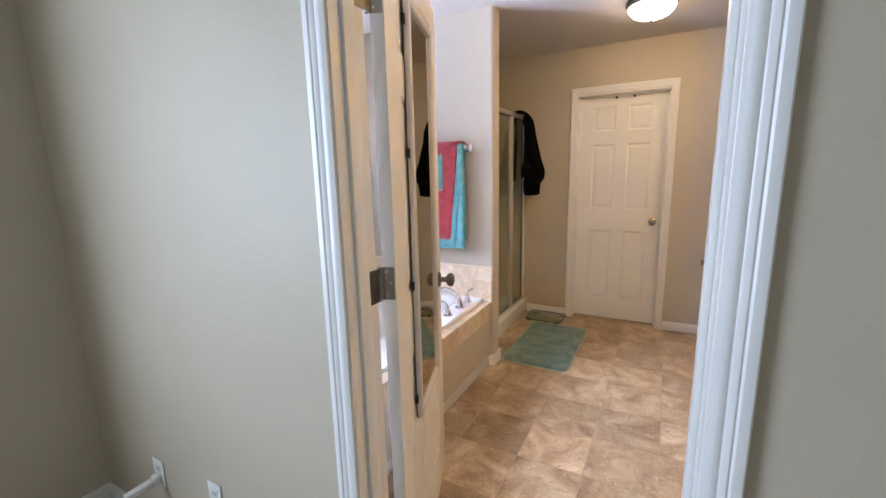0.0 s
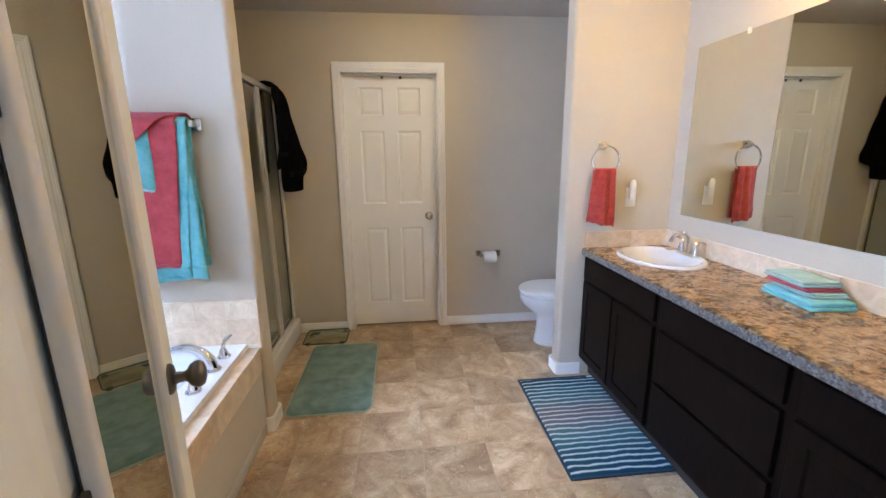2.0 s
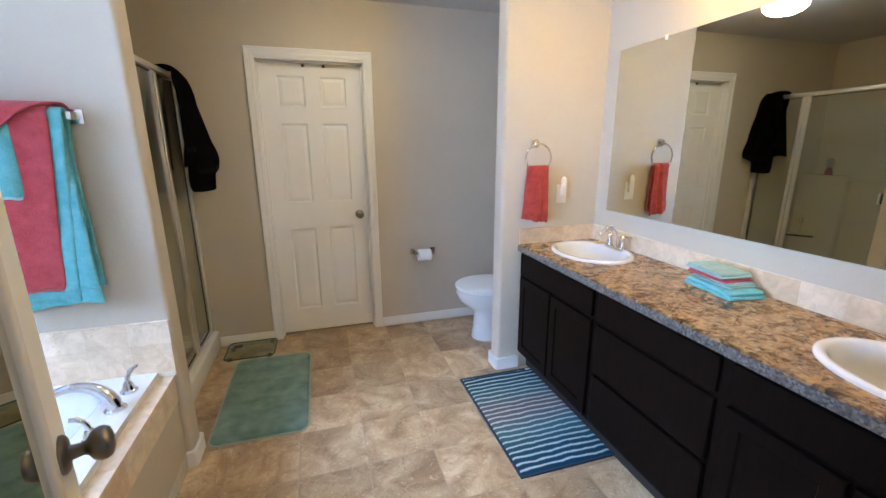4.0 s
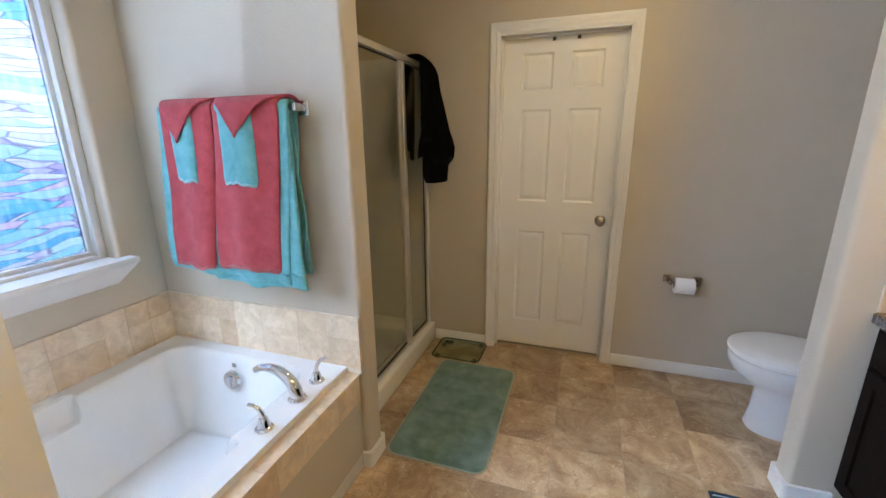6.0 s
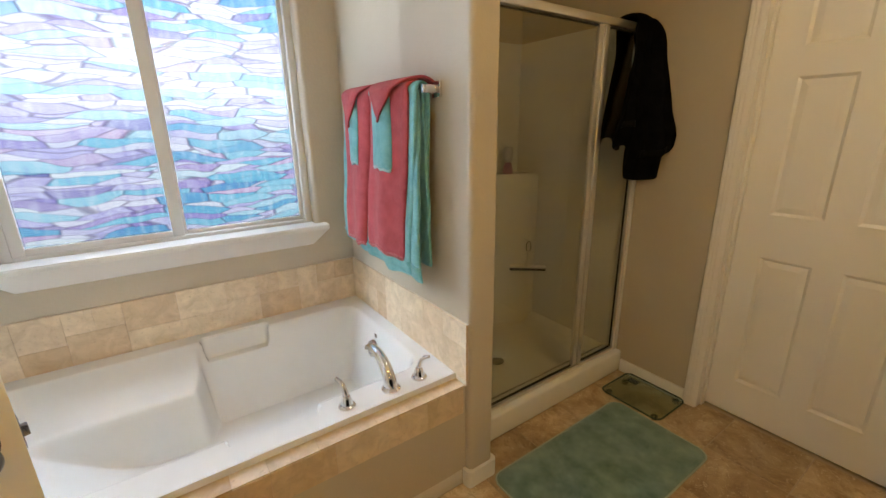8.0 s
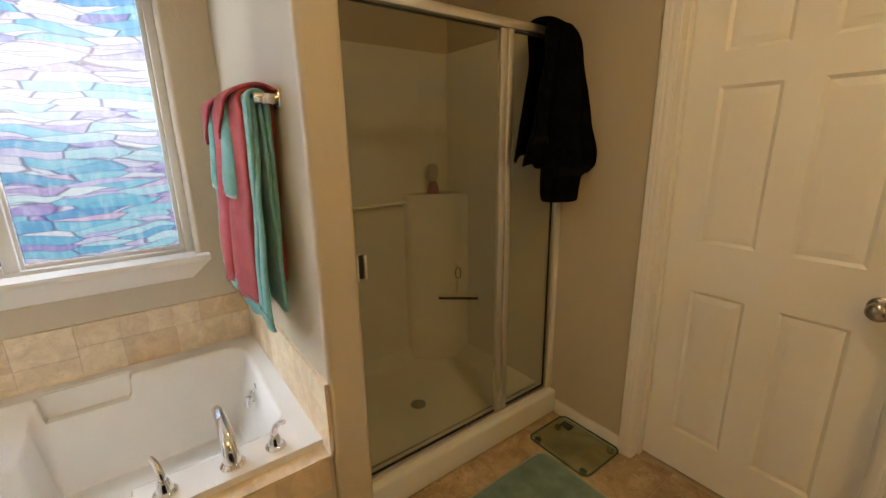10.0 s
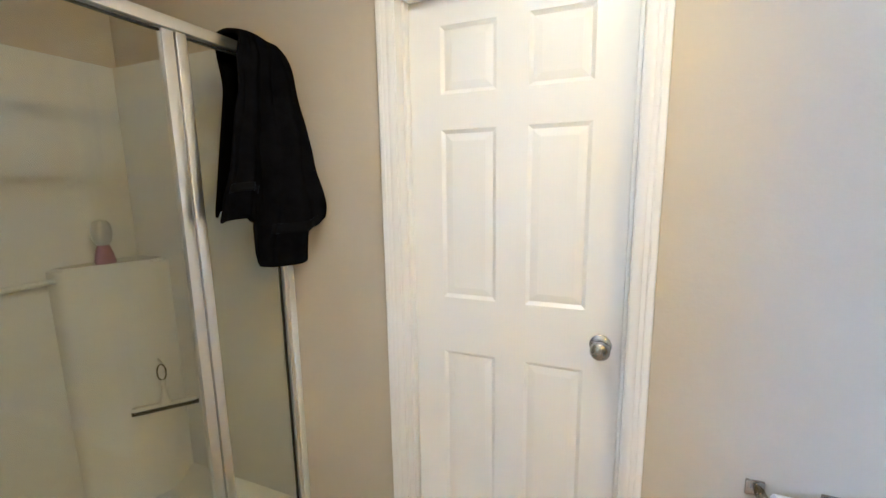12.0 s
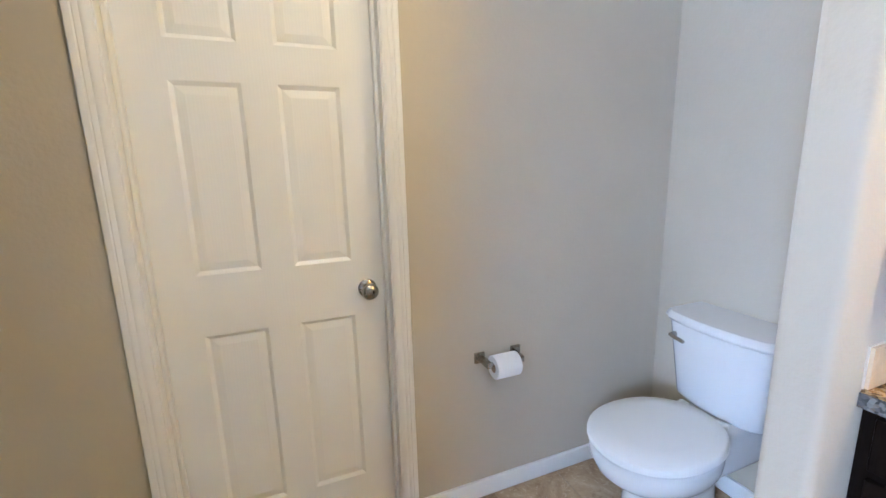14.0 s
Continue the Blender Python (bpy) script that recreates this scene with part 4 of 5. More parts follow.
# ---- towels ----
def hung_cloth(x0, x1, y_bar, z_bar, r, front, back, splay=(0.0, 0.0), phase=0.0, lift=0.0, curl=0.010, fold=0.0):
    """A folded cloth laid over a bar along x, with rounded edges: falls in front to z front and behind to z back."""
    lf, lb, arc = z_bar - front, z_bar - back, math.pi * r
    total = lf + arc + lb

    def fn(u, v):
        s = v * total
        drop = 0.0
        if s < lf:
            drop = (lf - s)
            y, z = y_bar - r, z_bar - drop
            y -= 0.02 * smooth01(drop / 0.6)
        elif s < lf + arc:
            a = (s - lf) / r
            y, z = y_bar - r * math.cos(a), z_bar + min(r, 0.012 + 0.45 * r) * math.sin(a)
        else:
            drop = s - lf - arc
            y, z = y_bar + r, z_bar - drop
        k = smooth01(drop / 0.30)
        x = x0 + (x1 - x0) * u + (splay[0] * (1 - u) + splay[1] * u) * drop
        x += 0.004 * k * math.sin(7.0 * drop + phase)
        if s < lf + arc:
            # soft upright folds shared by the layers, and edges that roll back
            y += (0.005 + 0.007 * k) * math.sin(2 * math.pi * x / 0.235 + 1.6 * drop + 0.8) * (1 if s < lf else 0.3)
            e = min(u, 1 - u) * (x1 - x0)
            y += curl * max(0.0, 1 - e / 0.030) ** 2 * (1 if s < lf else 0.0)
            y += fold * (0.4 + 0.6 * k) * (math.sin(9.5 * u + phase) + 0.5 * math.sin(21 * u + 2 * drop))
            b = max(0.0, 1 - s / 0.03) ** 2
            y += 0.006 * b
        if s < lf:
            z += lift * k * math.sin(math.pi * u * 1.3 + phase) + 0.006 * k * math.sin(8 * u + 2 * phase) + 0.003 * k * math.sin(23 * u + phase)
        return (x, y + 0.005 * noise.noise((x * 11, z * 7, phase)) * k, z)
    return fn, total


def cloth_thing(name, fn, nu, nv, material, label, category, at, group, thick):
    ob = solo(name, sheet(bmesh.new(), fn, nu, nv), material, label, category, at, group, smooth=80)
    md = ob.modifiers.new("solidify", 'SOLIDIFY')
    md.thickness, md.offset = thick, 0
    bv = ob.modifiers.new("subdivision", 'SUBSURF')
    bv.levels = bv.render_levels = 1
    return ob


def bar_towel(name, cloth, material, hem, label, category, at, group, thick=0.013, hem_at=(0.0, 0.016)):
    """A towel with its woven hem band along the front bottom edge."""
    fn, total = cloth
    ob = cloth_thing(name, fn, 40, 64, material, label, category, at, group, thick)

    def band(u, v):
        x, y, z = fn(0.012 + 0.976 * u, (hem_at[0] + (hem_at[1] - hem_at[0]) * v) / total)
        return (x, y - thick * 0.5 - 0.0012, z)
    part("hem", sheet(bmesh.new(), band, 40, 3), hem, ob, smooth=80, solid=0.003)
    return ob


BY, BZ = 2.645, 1.572
bar = thing("towel_bar", "chrome towel bar with square ends on the wall", "towel bar", (-1.36, 2.70, BZ))
part("bar", tube(bmesh.new(), [(-1.70, BY, BZ), (-1.072, BY, BZ)], 0.0085, 14), CHROME, bar, smooth=50)
for _x in (-1.70, -1.066):
    bm = boxes((_x - 0.024, _x + 0.024, 2.694, 2.7045, BZ - 0.027, BZ + 0.027), bevel=0.003)
    br = part("bracket", bm, CHROME, bar)
    part("post", boxes((_x - 0.013, _x + 0.013, 2.634, 2.694, BZ - 0.014, BZ + 0.014), bevel=0.003), CHROME, br)
HEMAQUA = mat("pale_aqua_hem", rough=0.9, build=terry((0.30, 0.52, 0.54), (0.40, 0.60, 0.62), 700.0), spec=0.1)
HEMCORAL = mat("smooth_coral_hem", rough=0.85, build=terry((0.40, 0.075, 0.08), (0.50, 0.11, 0.11), 700.0), spec=0.1)
bar_towel("bath_towel", hung_cloth(-1.52, -1.092, BY, BZ, 0.013, 0.872, 0.93, (0.0, 0.055), 0.4), AQUA, AQUA, "aqua terry bath towel hanging under the others", "towel", (-1.3, BY, BZ), "towels on the bar", 0.013, (0.05, 0.066))
bar_towel("bath_towel", hung_cloth(-1.712, -1.074, BY, BZ, 0.028, 0.905, 0.96, (-0.052, -0.075), 1.2, 0.010), AQUA, AQUA, "wide aqua terry bath towel folded over the bar", "towel", (-1.38, BY, BZ), "towels on the bar", 0.015, (0.04, 0.056))
bar_towel("hand_towel", hung_cloth(-1.680, -1.416, BY, BZ, 0.042, 0.932, 1.0, (-0.040, -0.105), 0.0), CORAL, HEMCORAL, "coral terry hand towel folded over the aqua towel", "towel", (-1.53, BY, BZ), "towels on the bar")
bar_towel("hand_towel", hung_cloth(-1.410, -1.110, BY, BZ, 0.044, 0.948, 1.0, (-0.105, -0.085), 2.0), CORAL, HEMCORAL, "coral terry hand towel folded over the aqua towel", "towel", (-1.25, BY, BZ), "towels on the bar")
for xa, xb, ph, zf in ((-1.632, -1.508, 0.5, 1.297), (-1.380, -1.220, 1.9, 1.294)):
    bar_towel("washcloth", hung_cloth(xa, xb, BY, BZ, 0.056, zf, 1.36, (-0.02, 0.02), ph, 0.004, 0.012), AQUA, HEMAQUA, "aqua washcloth hanging over the coral towel", "washcloth", ((xa + xb) / 2, BY, BZ), "aqua washcloths on the bar", 0.013, (0.0, 0.010))


def triangle_cloth(xa, xb, tip, zt):
    """A folded cloth over the bar whose front comes to a point."""
    r = 0.068
    half = math.pi * r / 2
    front = BZ - zt

    def fn(u, v):
        e = (abs(u - 0.5) * 2) ** 4
        if v < 0.7:
            s = v / 0.7 * (front + half)
            w = (s / (front + half)) ** 0.92
            x = tip + ((xa + (xb - xa) * u) - tip) * w
            if s < front:
                y, z = BY - r - 0.004 * (1 - s / front), zt + s
            else:
                a = (s - front) / r
                y, z = BY - r * math.cos(a), BZ + 0.62 * r * math.sin(a)
            y += 0.007 * e * w + 0.0035 * math.sin(5 * u + 14 * s)
            return (x, y, z - 0.006 * math.sin(math.pi * u) * (1 - w))
        a = math.pi / 2 * (1 + (v - 0.7) / 0.3)
        return (xa + (xb - xa) * u, BY - r * math.cos(a), BZ + 0.62 * r * math.sin(a))
    return fn


for xa, xb, tip, zt in ((-1.692, -1.408, -1.578, 1.455), (-1.420, -1.080, -1.290, 1.472)):
    cloth_thing("folded_washcloth", triangle_cloth(xa, xb, tip, zt), 26, 32, CORAL, "coral washcloth folded to a point over the bar", "washcloth", ((xa + xb) / 2, BY, BZ), "coral pointed washcloths", 0.010)


def black_fn(u, v):
    """Black towel thrown over the shower header: full in front with a turned-up corner, and a flap hanging behind the glass."""
    top = 1.912 + 0.010 * math.sin(math.pi * min(1.0, 1.3 * u))
    if v < 0.66:
        t = 1 - v / 0.66
        zb = 1.190 + 0.150 * smooth01((0.40 - u) / 0.03) + 0.020 * smooth01((u - 0.86) / 0.06) + 0.012 * math.sin(9 * u)
        z = top - (top - zb) * t
        wide = smooth01(t / 0.95)
        bulge = min(1.0, t / 0.75) ** 0.6
        tuck = 0.045 * smooth01((t - 0.84) / 0.03) * smooth01((u - 0.66) / 0.3)
        flare = 0.030 * smooth01((t - 0.55) / 0.25) * smooth01((u - 0.70) / 0.3)
        y_l = 3.790 - 0.165 * t
        y_r = 3.955 + 0.018 * bulge
        y = y_l + (y_r - y_l) * u - tuck
        x = GX + 0.052 + 0.145 * bulge * (0.18 + 0.82 * u) - 1.6 * tuck + flare
        x += (0.024 * math.sin(2 * math.pi * 1.6 * u + 0.6) + 0.011 * math.sin(2 * math.pi * 4.3 * u + 3 * t)) * (0.25 + 0.75 * wide)
        x += 0.018 * noise.noise((u * 6, t * 5, 2.0)) - 0.032 * wide * math.exp(-((u - 0.405) / 0.03) ** 2)
        return (x, min(y, 3.974), z)
    y = 3.790 + 0.165 * u
    if v < 0.76:
        a = math.pi * (v - 0.66) / 0.10
        return (GX + 0.052 * math.cos(a), y, top + 0.022 * math.sin(a))
    t = (v - 0.76) / 0.24
    x = GX - 0.052 - 0.010 * math.sin(2 * math.pi * 1.4 * u + 0.4) * t
    return (x, min(y + 0.050 * min(1.0, 4 * t) * (1 - u) - (0.105 - 0.06 * u) * t, 3.94), top - (0.57 - 0.03 * math.sin(5 * u)) * t)


black = cloth_thing("black_towel", black_fn, 72, 76, BLACKTERRY, "black terry towel thrown over the shower door rail", "towel", (GX, 3.85, 1.9), "", 0.014)
BLACKHEM = mat("black_woven_hem", (0.003, 0.003, 0.0035), 0.7, spec=0.06)


def black_band(u0, u1):
    def fn(u, v):
        p = black_fn(u0 + (u1 - u0) * u, 0.66 * (0.15 + 0.045 * v))
        return (p[0] + 0.0125, p[1] - 0.002, p[2])
    return fn


part("hem", sheet(bmesh.new(), black_band(0.44, 0.84), 40, 4), BLACKHEM, black, "smooth woven band", smooth=80, solid=0.003)
part("hem", sheet(bmesh.new(), black_band(0.02, 0.37), 30, 4), BLACKHEM, black, "smooth woven band", smooth=80, solid=0.003)


# ---- vanity ----
VX, CTOP, CUND = 0.975, 0.855, 0.815
VY1, VY0 = 3.072, 0.90


def shaker_front(bm, y0, y1, z0, z1, flat=False):
    """A cabinet front: bevelled slab or framed panel, facing -x."""
    if flat:
        box(bm, VX - 0.020, VX - 0.001, y0, y1, z0, z1, 0.004, 2)
        return
    rings = []
    for x, k in ((VX - 0.001, 0.0), (VX - 0.018, 0.0), (VX - 0.020, 0.003), (VX - 0.020, 0.052), (VX - 0.011, 0.058), (VX - 0.001, 0.058)):
        rings.append([bm.verts.new((x, y, z)) for y, z in ((y0 + k, z0 + k), (y1 - k, z0 + k), (y1 - k, z1 - k), (y0 + k, z1 - k))])
    for p, q in zip(rings, rings[1:] + rings[:1]):
        for k in range(4):
            j = (k + 1) % 4
            bm.faces.new((p[k], p[j], q[j], q[k]))


def vanity_unit(name, y0, y1, fronts, label):
    ob = thing(name, label, "cabinet", (1.23, (y0 + y1) / 2, 0), "vanity cabinets")
    part("body", boxes((VX, EAST - 0.004, y0, y0 + 0.018, 0.115, CUND), (VX, EAST - 0.004, y1 - 0.018, y1, 0.115, CUND), (VX, EAST - 0.004, y0 + 0.018, y1 - 0.018, 0.115, 0.135), (EAST - 0.012, EAST - 0.004, y0 + 0.018, y1 - 0.018, 0.135, CUND),
                       (VX, VX + 0.018, y0 + 0.018, y1 - 0.018, 0.135, CUND)), ESPRESSO, ob, smooth=None)
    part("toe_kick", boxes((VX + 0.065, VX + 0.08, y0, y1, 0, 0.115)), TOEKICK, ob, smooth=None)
    for nm, a, b, z0, z1 in fronts:
        bm = bmesh.new()
        shaker_front(bm, a, b, z0, z1, nm != "door")
        front = part(nm, bm, ESPRESSO, ob, smooth=None)
        if nm == "door":
            part("panel", boxes((VX - 0.012, VX - 0.002, a + 0.0585, b - 0.0585, z0 + 0.0585, z1 - 0.0585)), ESPRESSO, front, smooth=None)
    return ob


S1, S2 = 2.300, 1.652
vanity_unit("sink_cabinet", S1, VY1, [("false_front", S1 + 0.022, VY1 - 0.03, 0.672, 0.802), ("door", 2.695, VY1 - 0.03, 0.140, 0.650), ("door", S1 + 0.022, 2.680, 0.140, 0.650)], "espresso wooden sink cabinet with two panelled doors")
vanity_unit("drawer_cabinet", S2, S1, [("drawer_front", S2 + 0.022, S1 - 0.022, 0.672, 0.802), ("drawer_front", S2 + 0.022, S1 - 0.022, 0.412, 0.650), ("drawer_front", S2 + 0.022, S1 - 0.022, 0.140, 0.392)], "espresso wooden cabinet with three plain drawers")
vanity_unit("sink_cabinet", VY0, S2, [("false_front", VY0 + 0.03, S2 - 0.022, 0.672, 0.802), ("door", 1.308, S2 - 0.022, 0.140, 0.650), ("door", VY0 + 0.03, 1.293, 0.140, 0.650)], "espresso wooden sink cabinet with two panelled doors")

SINKS = ((1.252, 2.755), (1.252, 1.322))
SRX, SRY = 0.208, 0.258


def counter_mesh():
    bm = bmesh.new()
    x0, x1, y0, y1 = 0.950, EAST - 0.002, S_IN + 0.002, 3.0735
    rect = [(x0, y0), (x1, y0), (x1, y1), (x0, y1)]
    tops = {}
    for z in (CTOP, CUND):
        loops = []
        for ring in [rect] + [[(cx + 0.93 * SRX * math.cos(2 * math.pi * k / 40), cy + 0.93 * SRY * math.sin(2 * math.pi * k / 40)) for k in range(40)] for cx, cy in SINKS]:
            vs = [bm.verts.new((x, y, z)) for x, y in ring]
            loops.append(vs)
        tops[z] = loops
        edges = [bm.edges.new((vs[k], vs[(k + 1) % len(vs)])) for vs in loops for k in range(len(vs))]
        bmesh.ops.triangle_fill(bm, use_beauty=True, use_dissolve=False, edges=edges)
    for a, b in zip(tops[CTOP], tops[CUND]):
        for k in range(len(a)):
            j = (k + 1) % len(a)
            bm.faces.new((a[k], a[j], b[j], b[k]))
    front = [e for e in bm.edges if all(abs(v.co.x - x0) < 1e-5 for v in e.verts) and abs(e.verts[0].co.z - e.verts[1].co.z) < 1e-5]
    bmesh.ops.bevel(bm, geom=front, offset=0.008, segments=3, affect='EDGES')
    return bm


counter = thing("countertop", "brown and grey granite-look laminate countertop", "countertop", (1.2, 2.0, CUND))
part("top", counter_mesh(), LAMINATE, counter, smooth=30)
part("front_edge", boxes((0.9475, 0.9500, S_IN + 0.002, 3.0735, CUND - 0.001, CTOP - 0.006), bevel=0.001, segments=1), LAMEDGE, counter, "greyer laminate edge strip")


def sink_and_faucet(cx, cy):
    s = thing("sink", "white oval drop-in bathroom sink", "sink", (cx, cy, CTOP), "bathroom sinks")
    prof = [(1.0, 0.001), (1.0, 0.008), (0.985, 0.014), (0.95, 0.017), (0.90, 0.016), (0.865, 0.008), (0.84, -0.006), (0.78, -0.04), (0.68, -0.085), (0.50, -0.118), (0.25, -0.132), (0.11, -0.136)]
    part("basin", lathe(bmesh.new(), prof, Matrix.Translation((cx, cy, CTOP)), 56, SRX, SRY), PORCELAIN, s, smooth=60)
    part("drain", lathe(bmesh.new(), [(0.11 * SRX * 1.1, -0.134), (0.020, -0.131), (0, -0.134)], Matrix.Translation((cx, cy, CTOP)), 24), CHROME, s, "chrome drain")
    fx = cx + 0.165
    f = thing("faucet", "chrome two-handle sink faucet with arched spout", "faucet", (fx, cy, CTOP + 0.017), "sink faucets")
    z = CTOP + 0.013
    part("base_plate", prism(bmesh.new(), round_rect(fx - 0.024, fx + 0.024, cy - 0.082, cy + 0.082, 0.022), z, z + 0.016), CHROME, f, smooth=40)
    pts = [(fx, cy, z + 0.014), (fx + 0.002, cy, z + 0.06), (fx - 0.008, cy, z + 0.096), (fx - 0.034, cy, z + 0.122), (fx - 0.068, cy, z + 0.124), (fx - 0.098, cy, z + 0.104), (fx - 0.112, cy, z + 0.078)]
    part("spout", tube(bmesh.new(), pts, [0.016, 0.013, 0.012, 0.0115, 0.011, 0.0105, 0.010], 16), CHROME, f, smooth=50)
    for d in (-1, 1):
        hy = cy + d * 0.054
        h = part("handle", lathe(bmesh.new(), [(0.022, 0), (0.020, 0.012), (0.015, 0.03), (0.014, 0.05), (0.016, 0.058), (0.010, 0.066), (0, 0.067)], Matrix.Translation((fx, hy, z + 0.015)), 20), CHROME, f)
        part("lever", tube(bmesh.new(), [(fx, hy, z + 0.072), (fx + 0.006, hy + d * 0.02, z + 0.080), (fx + 0.010, hy + d * 0.045, z + 0.083), (fx + 0.012, hy + d * 0.062, z + 0.080)], [0.009, 0.0075, 0.007, 0.006], 12), CHROME, h, smooth=50)


for _c in SINKS:
    sink_and_faucet(*_c)
soap = solo("soap_bar", boxes((1.375, 1.435, 2.86, 2.90, CTOP + 0.016, CTOP + 0.026), bevel=0.004), mat("amber_soap", (0.55, 0.36, 0.14), 0.4), "small worn amber soap on the sink rim", "soap", (1.405, 2.88, CTOP + 0.016))


def folded_cloth(x0, x1, y0, y1, z0, z1, turn, material, label, skew=0.0):
    """A folded washcloth: three soft layers closed at the fold."""
    cx, cy = (x0 + x1) / 2, (y0 + y1) / 2
    bm = bmesh.new()
    h = (z1 - z0) / 2
    for k in range(2):
        box(bm, x0 - cx + 0.004 * k, x1 - cx - 0.006 * k, y0 - cy + 0.006 * k, y1 - cy - 0.004 * k, z0 + k * h, z0 + (k + 0.96) * h, h * 0.42, 3)
    bmesh.ops.subdivide_edges(bm, edges=[e for e in bm.edges if e.calc_length() > 0.08], cuts=5, use_grid_fill=True)
    for v in bm.verts:
        v.co.z += 0.004 * noise.noise((v.co.x * 14 + turn, v.co.y * 14, 0.3)) * (1 if v.co.z > z0 + 0.004 else 0)
    bmesh.ops.transform(bm, matrix=Matrix.Translation((cx, cy, 0)) @ Euler((0, 0, radians(turn))).to_matrix().to_4x4(), verts=bm.verts)
    return solo("folded_cloth", bm, material, label, "washcloth", (cx, cy, z0), "stack of folded washcloths", smooth=60)


folded_cloth(1.300, 1.470, 1.910, 2.160, CTOP + 0.001, CTOP + 0.034, -8, AQUA, "folded aqua washcloth at the bottom of a stack")
folded_cloth(1.335, 1.472, 1.950, 2.155, CTOP + 0.035, CTOP + 0.052, -5, PALEAQUA, "folded pale aqua washcloth in a stack")
folded_cloth(1.325, 1.470, 1.975, 2.170, CTOP + 0.053, CTOP + 0.070, -3, CORAL, "folded coral washcloth in a stack")
folded_cloth(1.320, 1.468, 1.975, 2.180, CTOP + 0.071, CTOP + 0.092, -9, PALEAQUA, "folded pale green washcloth on top of a stack")

wm = thing("wall_mirror", "large frameless mirror above the vanity", "mirror", (EAST - 0.006, 1.96, 1.06))
part("glass", boxes((EAST - 0.0075, EAST - 0.0015, 0.98, 2.958, 1.062, 1.985), bevel=0.0015, segments=1), MIRROR, wm, smooth=None)
for _y in (2.62, 1.3):
    part("clip", boxes((EAST - 0.013, EAST - 0.008, _y - 0.009, _y + 0.009, 1.968, 1.994), bevel=0.002), PLASTIC, wm, "small clear mirror clip")

vl = thing("vanity_light", "chrome vanity light bar with lit glass shades", "wall lamp", (EAST, 2.05, 2.27))
part("backplate", boxes((EAST - 0.03, EAST - 0.001, 1.66, 2.30, 2.24, 2.34), bevel=0.006), CHROME, vl)
for _y in (2.20, 1.98, 1.76):
    part("arm", tube(bmesh.new(), [(EAST - 0.03, _y, 2.33), (EAST - 0.09, _y, 2.37), (EAST - 0.15, _y, 2.358)], 0.008, 10), CHROME, vl, smooth=50)
for _y in (2.20, 1.98, 1.76):
    part("shade", lathe(bmesh.new(), [(0, 0.07), (0.03, 0.068), (0.045, 0.03), (0.055, -0.04), (0.0, -0.04)], Matrix.Translation((EAST - 0.15, _y, 2.29)), 20), BULBGLASS, vl, "lit frosted glass shade")

ring = thing("towel_ring", "chrome towel ring on the partition wall", "towel ring", (1.045, 3.07, 1.47))
part("mount", boxes((1.004, 1.052, 3.062, 3.0745, 1.445, 1.495), (1.016, 1.040, 3.030, 3.062, 1.455, 1.483), bevel=0.004), CHROME, ring)
RC, RR = (1.038, 3.034, 1.385), 0.083
part("ring", tube(bmesh.new(), [(RC[0] + RR * math.cos(a), RC[1] - 0.004, RC[2] + RR * math.sin(a)) for a in [2 * math.pi * k / 40 for k in range(40)]], 0.0055, 10, True), CHROME, ring, smooth=60)
bar_towel("hand_towel", hung_cloth(0.973, 1.101, 3.030, 1.325, 0.013, 1.005, 1.02, (-0.085, 0.015), 0.6, 0.012, 0.008, 0.010), REDTERRY, REDTERRY, "red terry hand towel hanging through the ring", "towel", (1.05, 3.03, 1.33), "", 0.014, (0.045, 0.060))

nl = thing("night_light", "white plug-in night light on a wall outlet plate", "night light", (1.235, 3.074, 1.15))
part("outlet_plate", boxes((1.200, 1.270, 3.0685, 3.0745, 1.105, 1.222), bevel=0.003), PLASTIC, nl)
part("body", boxes((1.217, 1.254, 3.046, 3.068, 1.155, 1.215), bevel=0.006), PLASTIC, nl)
part("globe", lathe(bmesh.new(), [(0, 0), (0.016, 0.0), (0.021, 0.02), (0.019, 0.042), (0.011, 0.056), (0, 0.06)], Matrix.Translation((1.236, 3.053, 1.212)), 20, 1.0, 0.7), mat("frosted_shade", (0.82, 0.78, 0.70), 0.25), nl)

# ---- toilet ----
TCY = 3.575


def loft(bm, rings, steps=36):
    """Rings of (z, centre x, radius x, radius y, squareness)."""
    loops = []
    for z, cx, rx, ry, p in rings:
        vs = []
        for k in range(steps):
            a = 2 * math.pi * k / steps
            c, s = math.cos(a), math.sin(a)
            vs.append(bm.verts.new((cx + rx * math.copysign(abs(c) ** p, c), TCY + ry * math.copysign(abs(s) ** p, s), z)))
        loops.append(vs)
    for a, b in zip(loops, loops[1:]):
        for k in range(steps):
            j = (k + 1) % steps
            bm.faces.new((a[k], a[j], b[j], b[k]))
    bm.faces.new(list(reversed(loops[0])))
    bm.faces.new(loops[-1])
    return bm


wc = thing("toilet", "white two-piece toilet with closed lid", "toilet", (1.0, TCY, 0))
part("bowl", loft(bmesh.new(), [(0.0, 1.045, 0.208, 0.118, 0.8), (0.012, 1.045, 0.204, 0.115, 0.8), (0.10, 1.048, 0.196, 0.108, 0.85), (0.20, 1.045, 0.190, 0.106, 0.9), (0.235, 1.035, 0.196, 0.116, 0.95), (0.275, 1.005, 0.222, 0.146, 1.0), (0.32, 0.975, 0.240, 0.174, 1.0), (0.365, 0.958, 0.243, 0.190, 1.0), (0.392, 0.955, 0.240, 0.190, 1.0), (0.400, 0.955, 0.232, 0.184, 1.0)]), PORCELAIN, wc, smooth=60)
